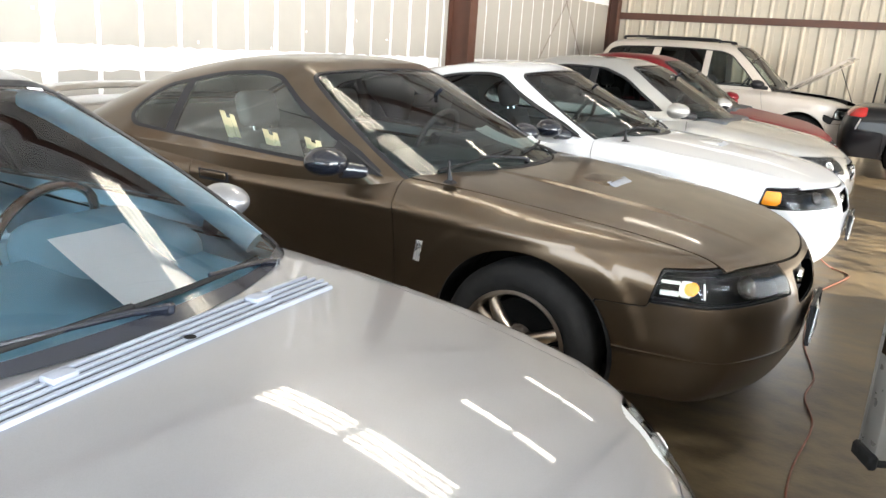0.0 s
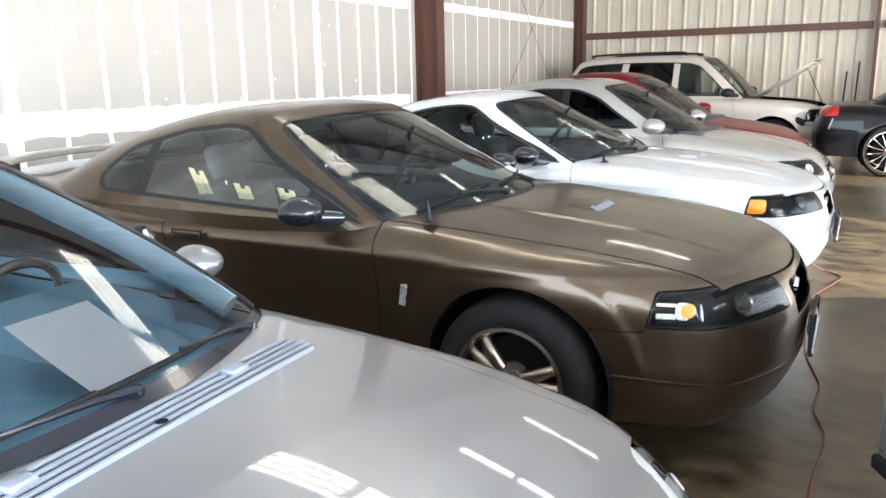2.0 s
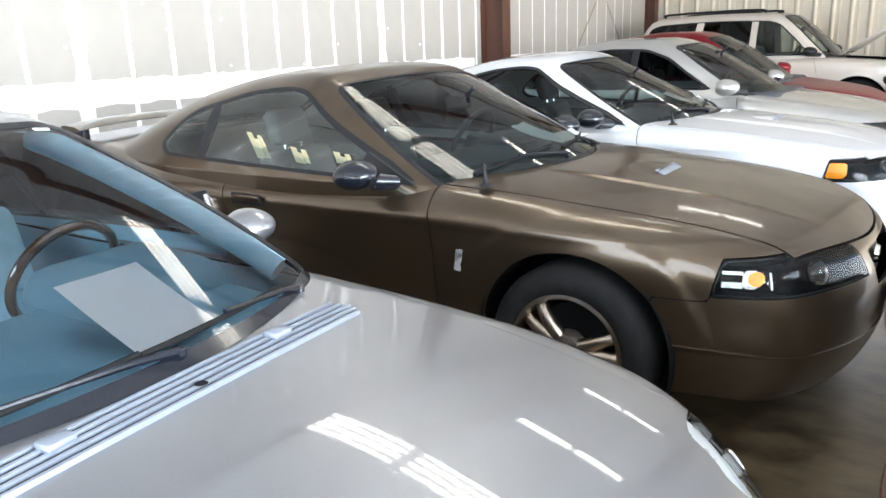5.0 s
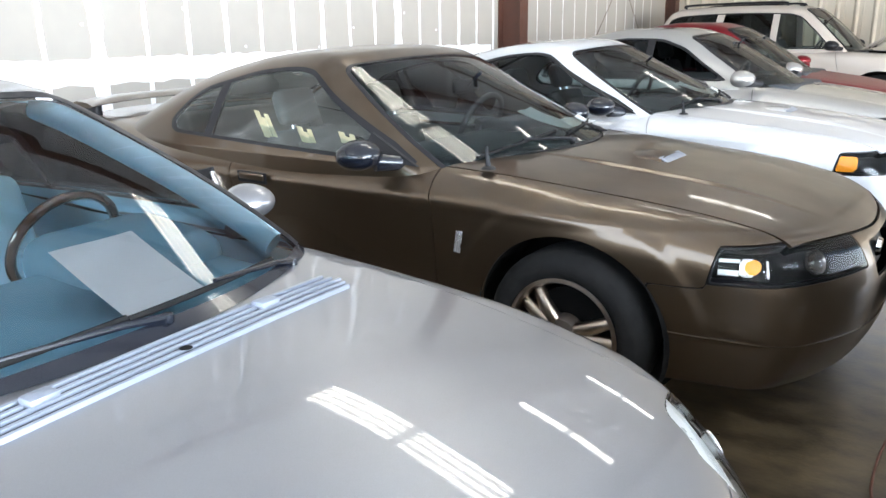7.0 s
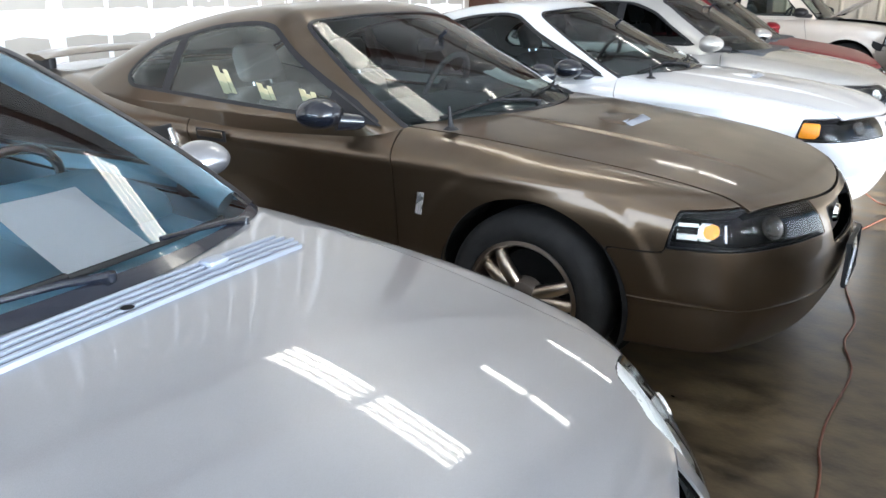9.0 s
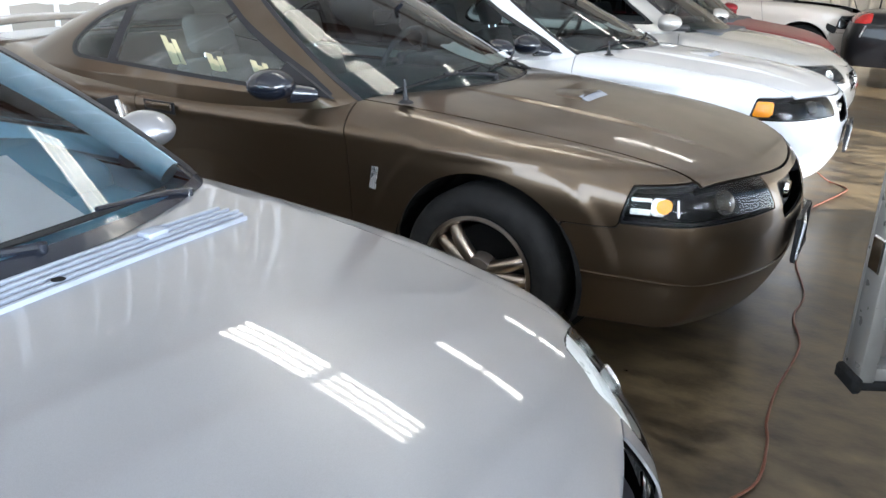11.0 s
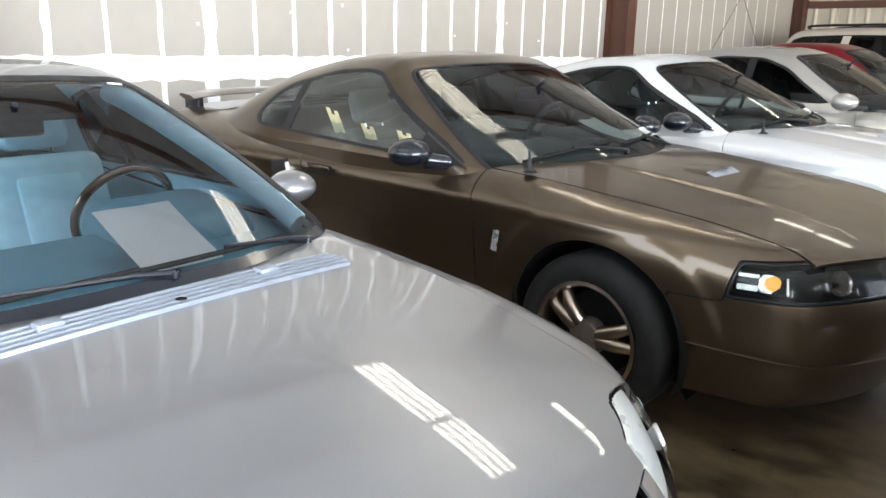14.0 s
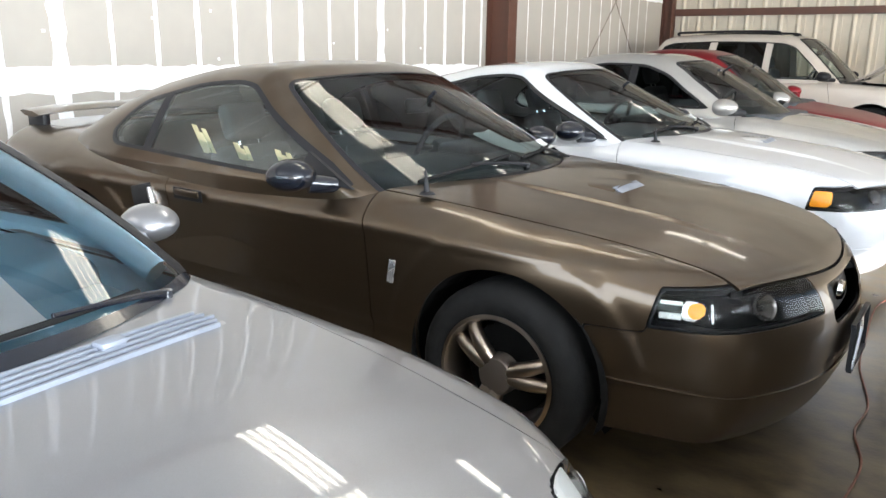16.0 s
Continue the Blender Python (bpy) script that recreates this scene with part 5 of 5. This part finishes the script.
vent = part("hood_vent", vent_line(0.0, VENT_HALF, 0.0035, 0.052), SILVER, roadster, "satin aluminium slatted vent", smooth=True)
for k in range(5):
    part("slat", vent_line(-0.044 + 0.022 * k, VENT_HALF - 0.012 * abs(k - 2), 0.010, 0.0056), VENT_METAL, vent, smooth=True)
# black strips between the slats paint the shade of the openings
for k in range(4):
    part("slot_shade", vent_line(-0.033 + 0.022 * k, VENT_HALF - 0.02, 0.0046, 0.0056), TRIM, vent)
for y in (-0.285, 0.285):
    x = VENT_X - 0.018 - VENT_BOW * y * y
    part("washer_nozzle", block(0.045, 0.06, 0.02, pose(x, y, hood_z(x, y) + 0.012), 0.008, 2), VENT_METAL, vent, smooth=True)
# a near-black disc paints the dark inside of the hole
part("vent_hole", lathe([(0.0, 0.002), (0.012, 0.001), (0.014, 0.0)], 16, Matrix.Translation((VENT_X + 0.026, 0, hood_z(VENT_X + 0.026, 0) + 0.012)) @ pose(0, 0, 0, 90, 0, 0)), DARK, vent)
# round plain badge in the grille
bm = lathe([(0.068, -0.006), (0.075, 0.0), (0.069, 0.009), (0.062, 0.005), (0.063, -0.005)], 40)
badge = part("grille_badge", bm, CHROME, roadster, "plain chrome ring badge", smooth=True)
badge.matrix_basis = Matrix.Translation((0.822, 0, 0.508)) @ Vector((0.80, 0, 0.60)).to_track_quat("Y", "Z").to_matrix().to_4x4()
part("badge_disc", lathe([(0.0, 0.002), (0.063, 0.0), (0.063, -0.006)], 32), TRIM, badge)
part("cluster_hood", block(0.40, 0.46, 0.17, pose(-0.99, 0.40, 0.785, 0, 6, 0), 0.08, 4), DASH_BLUE, roadster, "rounded hood over the instruments", smooth=True)
part("sensor_panel", block(0.26, 0.40, 0.03, Matrix.Translation(glass_point(road_shape, -1.22, 0.0, -0.035)) @ pose(0, 0, 0, 0, 24, 0), 0.012, 2), DARK, roadster, "black sensor panel behind the windscreen", smooth=True)
part("screen_sticker", block(0.012, 0.05, 0.002, Matrix.Translation(glass_point(road_shape, -1.23, 0.40, 0.003)) @ pose(0, 0, 0, -6, 26, 0)), PAPER, roadster)
wiper(roadster, road_shape, (-0.40, 0.06), (-0.415, -0.66), (-0.43, -0.02), GLOSS_BLACK)
wiper(roadster, road_shape, (-0.40, 0.58), (-0.425, -0.02), (-0.43, 0.50), GLOSS_BLACK)
for sgn in (-1, 1):
    trim_line = []
    for xp in np.linspace(-0.52, -1.30, 9):
        y = 0.6
        for _ in range(4):
            g = glass_point(road_shape, xp, y)
            h = max(0.0, g.z - 0.84)
            y = float(road_shape.gwide(np.array([g.x]))[0]) - 0.52 * h - 0.5 * h * h - 0.115
        trim_line.append(glass_point(road_shape, xp, sgn * y, -0.045))
    part("pillar_trim", tube(trim_line, 0.038, 10), CLOTH_BLUE, roadster, "pale blue padded pillar trim", smooth=True)
paper_sheet("paper_sheet", silver_at @ pose(-0.655, 0.165, 0.858, 0, 24, 0), 0.30, 0.235, PAPER, "white paper sheet on the dashboard behind the windscreen", 0.003)


# ---- the row behind: pewter sedan, red sedan, utility wagon, black sedan ----
SEDAN = dict(
    base=2.70, hub=0.315, arch=0.355, flare=0.008, tyre_w=0.205, rim=0.20, track=0.76, spokes=7, spoke_w=0.035,
    top=[(-3.85, 0.88), (-3.6, 0.99), (-3.2, 1.02), (-2.7, 1.01), (-1.5, 0.965), (-0.75, 0.965), (-0.45, 0.94), (0.0, 0.885), (0.4, 0.82), (0.65, 0.75), (0.8, 0.68), (0.95, 0.58)],
    wide=[(-3.85, 0.80), (-3.2, 0.865), (-2.4, 0.885), (-0.8, 0.885), (0.0, 0.87), (0.4, 0.83), (0.85, 0.70)],
    prof=[(0.0, 0.90), (0.2, 0.94), (0.40, 0.985), (0.60, 1.0), (0.78, 0.985), (0.92, 0.95), (1.05, 0.90)],
    nose=[(0.15, 0.78), (0.25, 0.86), (0.40, 0.91), (0.50, 0.91), (0.60, 0.88), (0.70, 0.81), (0.78, 0.72)],
    tail=[(0.2, -3.75), (0.35, -3.86), (0.6, -3.88), (0.85, -3.82), (1.0, -3.74)],
    crown=0.05, sweep=0.34, sweep_n=2.5, sweep_r=0.16, r_top=0.12, r_nose=0.12, bottom=0.19,
    roof=[(-3.15, 0.94), (-2.85, 1.12), (-2.55, 1.29), (-2.2, 1.40), (-1.8, 1.445), (-1.4, 1.44), (-1.1, 1.375), (-0.8, 1.225), (-0.5, 1.055), (-0.25, 0.90), (-0.15, 0.83)],
    gwide=[(-3.1, 0.62), (-2.6, 0.78), (-2.0, 0.83), (-1.2, 0.835), (-0.6, 0.79), (-0.2, 0.68)],
    mid=-1.7, bow_f=0.28, bow_r=0.2, tumble=0.40, tumble2=0.40, belt=0.95, roof_crown=0.07, r_roof=0.12,
    hood=(0.66, 0.50, 0.80, 0.50), cowl=-0.20, hood_z=0.55, cowl_bow=0.55,
    lamp=(0.42, 0.3, 0.56, 0.70, 0.42, -0.02), lamp_back=CHROME, bowls=[(0.60, 0.63, 0.055, "bowl"), (0.72, 0.62, 0.045, "bowl")],
    grille=(0.34, 0.48, 0.62), slats=2, grille_rim=True, tail_lamp=(0.72, 0.92, 0.45, -3.55),
    bumper=(0.55, 0.30, 0.42), rear_bumper=0.64, boot=(0.62, -3.1), doors=(-0.50, -1.52, -2.50), sill=0.27, handle_z=0.80,
    pillar=0.055, pillar_r=0.10, header=-1.12, rear_header=-2.35, rear_low=0.08,
    window=(-2.72, 0.45, -0.50, 0.014, 0.075), pillars=[(-1.52, 0.035, -0.05), (-2.42, 0.014, 0.2)],
    seat_x=-1.30, dash=-0.52, mirror=(-0.60, 0.96, 1.0), mirror_in=(-0.92, 0, 1.27))

pewter_at = pose(-0.06, 4.72, 0)
pewter, _ = car_body("pewter_sedan", dict(SEDAN, open_panes=(0,), side_mat=DARK_GLASS, spokes=6, foot_mat=TRIM), PEWTER, pewter_at, "dusty pale silver four-door sedan with lowered window", detail=(150, 110))
red_at = pose(-0.42, 7.02, 0)
red, _ = car_body("red_sedan", dict(SEDAN, roof=[(x, z + 0.06 * min(1.0, max(0.0, (z - 0.95) / 0.3))) for x, z in SEDAN["roof"]], lamp_back=CHROME, side_mat=DARK_GLASS), RED, red_at, "dark red four-door sedan with a dusty windscreen", detail=(140, 100))
black_at = pose(1.33 + 2.70, 9.78, 0)
BLACK_S = dict(SEDAN, bottom=0.26, tail=[(0.2, -3.60), (0.35, -3.71), (0.6, -3.73), (0.85, -3.67), (1.0, -3.6)], hub=0.355, arch=0.385, rim=0.275, spokes=14, spoke_w=0.02, alloy=CHROME, side_mat=DARK_GLASS, tail_lamp=(0.84, 0.98, 0.40, -3.36), grille_rim=False)
black_car, _ = car_body("black_sedan", BLACK_S, BLACK, black_at, "glossy black sedan with chrome multi-spoke wheels and red tail lamps", detail=(150, 110))
part("tow_strap", block(0.02, 0.012, 0.16, pose(-3.45, -0.86, 0.74, 8, 18, 0), 0.003, 1), ALUMINIUM, black_car, "pale reflective strip on the rear wing")

WAGON = dict(
    base=2.72, hub=0.37, arch=0.43, flare=0.03, tyre_w=0.24, rim=0.205, track=0.78, spokes=6, spoke_w=0.05,
    top=[(-3.75, 1.02), (-3.5, 1.08), (-2.5, 1.08), (-0.75, 1.09), (-0.45, 1.085), (0.0, 1.06), (0.4, 1.015), (0.65, 0.95), (0.8, 0.88)],
    wide=[(-3.75, 0.84), (-3.2, 0.90), (-2.0, 0.915), (-0.5, 0.915), (0.2, 0.91), (0.5, 0.88), (0.8, 0.78)],
    prof=[(0.0, 0.92), (0.35, 0.965), (0.6, 0.99), (0.85, 1.0), (1.0, 0.985), (1.12, 0.95)],
    nose=[(0.3, 0.70), (0.45, 0.78), (0.6, 0.80), (0.75, 0.79), (0.9, 0.74), (1.0, 0.68)],
    tail=[(0.3, -3.60), (0.5, -3.72), (0.8, -3.72), (1.05, -3.66)],
    crown=0.03, sweep=0.20, sweep_n=3.0, sweep_r=0.10, r_top=0.08, r_nose=0.10, bottom=0.30,
    roof=[(-3.72, 1.0), (-3.62, 1.2), (-3.45, 1.52), (-3.3, 1.70), (-3.1, 1.755), (-2.2, 1.785), (-1.3, 1.765), (-1.1, 1.72), (-0.85, 1.55), (-0.6, 1.32), (-0.42, 1.14), (-0.3, 1.0)],
    gwide=[(-3.7, 0.78), (-3.2, 0.85), (-2.0, 0.865), (-1.0, 0.85), (-0.4, 0.76)],
    mid=-1.8, bow_f=0.18, bow_r=0.08, tumble=0.20, tumble2=0.18, belt=1.085, roof_crown=0.04, r_roof=0.12,
    hood=(0.72, 0.62, 0.70, 0.25), cowl=-0.28, hood_z=0.80, cowl_bow=0.3, open_hood=True,
    lamp=(0.46, 0.2, 0.72, 0.90, 0.48, 0.0), lamp_back=CHROME, bowls=[(0.64, 0.81, 0.06, "bowl")],
    grille=(0.44, 0.70, 0.90), slats=2, tail_lamp=(0.95, 1.25, 0.70, -3.55),
    bumper=(0.66, 0.38, 0.6), rear_bumper=0.72, doors=(-0.55, -1.55, -2.45), sill=0.40, handle_z=0.95,
    pillar=0.055, pillar_r=0.10, header=-1.10, rear_header=-3.28, rear_low=0.02,
    window=(-3.42, 0.30, -0.62, 0.02, 0.105), win_r=0.05, pillars=[(-1.55, 0.05, 0.0), (-2.48, 0.06, 0.12)], post_mat=CREAM, side_mat=DARK_GLASS, pane_mats={0: SIDE_GLASS},
    seat_x=-1.35, dash=-0.72, mirror=(-0.68, 1.0, 1.16), mirror_mat=TRIM, mirror_in=(-0.98, 0, 1.5), alloy=RUST, rim_mat=RUST, cap=RUST)
wagon_at = pose(-0.25, 10.60, 0, 0, 0, -2)
wagon, wagon_shape = car_body("utility_wagon", WAGON, CREAM, wagon_at, "dusty off-white utility wagon with raised hood and roof rack", detail=(150, 110))
# raised hood, hinged at the cowl
lid = join(block(1.02, 1.2, 0.016, pose(0.51, 0, 0), 0.006, 2), block(0.9, 1.05, 0.014, pose(0.5, 0, -0.015), 0.005, 1), *[block(0.86, 0.05, 0.014, pose(0.5, y, -0.026, 0, 0, 12 * (1 if y > 0 else -1)), 0.006, 1) for y in (-0.4, 0.4)])
lid.transform(pose(-0.32, 0, 1.10, 0, -33, 0))
part("hood", lid, CREAM, wagon, "raised hood panel", smooth=True)
part("engine", join(block(0.6, 0.8, 0.3, pose(0.2, 0, 0.78), 0.05, 2), block(0.3, 0.3, 0.2, pose(0.35, 0.4, 0.88), 0.03, 2), block(0.25, 0.2, 0.2, pose(0.4, -0.45, 0.86), 0.02, 2)), DARK, wagon)
part("hood_prop", tube([(0.55, 0.6, 0.95), (0.3, 0.55, 1.5)], 0.008, 6), TRIM, wagon)
for y in (-0.58, 0.58):
    rail = part("roof_rail", tube(smooth_path([(-3.05, y, 1.745), (-2.95, y, 1.80), (-1.6, y, 1.815), (-1.42, y, 1.765)], 6), 0.018, 8), TRIM, wagon, smooth=True)
for x in (-2.7, -1.75):
    part("rack_bar", tube([(x, -0.58, 1.815), (x, 0, 1.83), (x, 0.58, 1.815)], 0.014, 8), TRIM, wagon, smooth=True)
part("roof_marker", block(0.09, 0.02, 0.02, pose(-1.28, -0.3, 1.765), 0.006, 1), TRIM, wagon)
for sgn in (-1, 1):
    part("splash_bracket", block(0.16, 0.03, 0.10, pose(0.40, sgn * 0.90, 0.72, 0, 20, 0), 0.01, 1), TRIM, wagon)

# ---- the grey car whose door stands open ----
door_car_at = pose(3.05, 0.65, 0, 0, 0, 90)
GREY_S = dict(SEDAN, side_mat=SIDE_GLASS)
grey_car, grey_shape = car_body("grey_sedan", GREY_S, PEWTER, door_car_at, "grey sedan with its front door standing open", detail=(120, 90), skip_door=True)
HINGE, LATCH = Vector((2.13, -0.47)), Vector((1.262, -0.935))
way = (LATCH - HINGE)
door_len = way.length
door_turn = math.degrees(math.atan2(way.y, way.x))


def open_door():
    """The open door from hinge (x = 0) to latch edge: skin, inner frame, trim panel, seals and lamp."""
    local = grey_car.matrix_basis.inverted() @ pose(HINGE.x, HINGE.y, 0, 0, 0, door_turn)
    d = part("open_door", join(block(door_len, 0.03, 0.66, local @ pose(door_len / 2, -0.055, 0.63), 0.012, 2)), DOORSTEEL, grey_car, "open grey car door seen from inside", smooth=True)
    for bm in (block(door_len - 0.02, 0.09, 0.05, local @ pose(door_len / 2, -0.01, 0.325), 0.012, 2), block(0.05, 0.10, 0.66, local @ pose(door_len - 0.025, -0.005, 0.63), 0.012, 2), block(0.06, 0.10, 0.6, local @ pose(0.03, -0.005, 0.63), 0.01, 1)):
        part("door_frame", bm, DOORSTEEL, d, smooth=True)
    part("trim_panel", join(block(door_len - 0.2, 0.05, 0.54, local @ pose(door_len / 2 - 0.02, 0.035, 0.64), 0.03, 3), block(door_len - 0.45, 0.07, 0.06, local @ pose(door_len / 2, 0.07, 0.72), 0.025, 3)), PLASTIC, d, smooth=True)
    part("door_seal", join(block(door_len + 0.02, 0.035, 0.03, local @ pose(door_len / 2, 0.03, 0.295), 0.01, 2), block(0.03, 0.12, 0.05, local @ pose(door_len + 0.005, 0.0, 0.30), 0.008, 1)), RUBBER, d, smooth=True)
    part("door_lamp", block(0.03, 0.012, 0.06, local @ pose(door_len - 0.10, 0.055, 0.42), 0.004, 1), REDLENS, d)
    part("latch", block(0.012, 0.06, 0.10, local @ pose(door_len + 0.002, 0.0, 0.68), 0.004, 1), CHROME, d)
    for k in range(3):
        part("grommet", lathe([(0.0, 0.004), (0.014, 0.003), (0.018, 0.0)], 14, local @ Matrix.Translation((door_len - 0.06 - 0.06 * k, 0.048, 0.86 + 0.02 * (k % 2)))), RUBBER, d)
    for z in (0.50, 0.58, 0.74):
        part("stamping", block(0.05, 0.02, 0.045, local @ pose(door_len - 0.055, 0.045, z, 0, 12, 0), 0.008, 2), DOORSTEEL, d, smooth=True)
    part("window_frame", tube([local @ Vector((0.02, -0.03, 0.95)), local @ Vector((0.45, -0.05, 1.28)), local @ Vector((door_len - 0.12, -0.06, 1.36)), local @ Vector((door_len - 0.03, -0.03, 0.95))], 0.02, 8), TRIM, d, smooth=True)


open_door()

# ---- cords on the floor ----
cord = part("extension_cord", tube(smooth_path([(0.80, 2.72, 0.10), (0.888, 2.866, 0.008), (1.016, 2.717, 0.008), (0.985, 2.504, 0.008), (0.916, 2.240, 0.008), (0.859, 1.950, 0.008), (0.884, 1.378, 0.008), (0.923, 0.897, 0.008), (1.018, 0.449, 0.008), (1.011, 0.152, 0.008), (1.073, -0.140, 0.008), (1.051, -0.550, 0.008), (1.056, -0.792, 0.008), (1.080, -0.930, 0.008), (1.088, -1.159, 0.008), (1.015, -1.340, 0.008), (0.978, -1.509, 0.008), (1.054, -1.707, 0.008), (1.20, -1.95, 0.008), (1.6, -2.3, 0.008)], 8), 0.005, 8), CORD, None, smooth=True)
tagged(cord, "orange-brown extension cord lying across the concrete under bumpers", "cord")
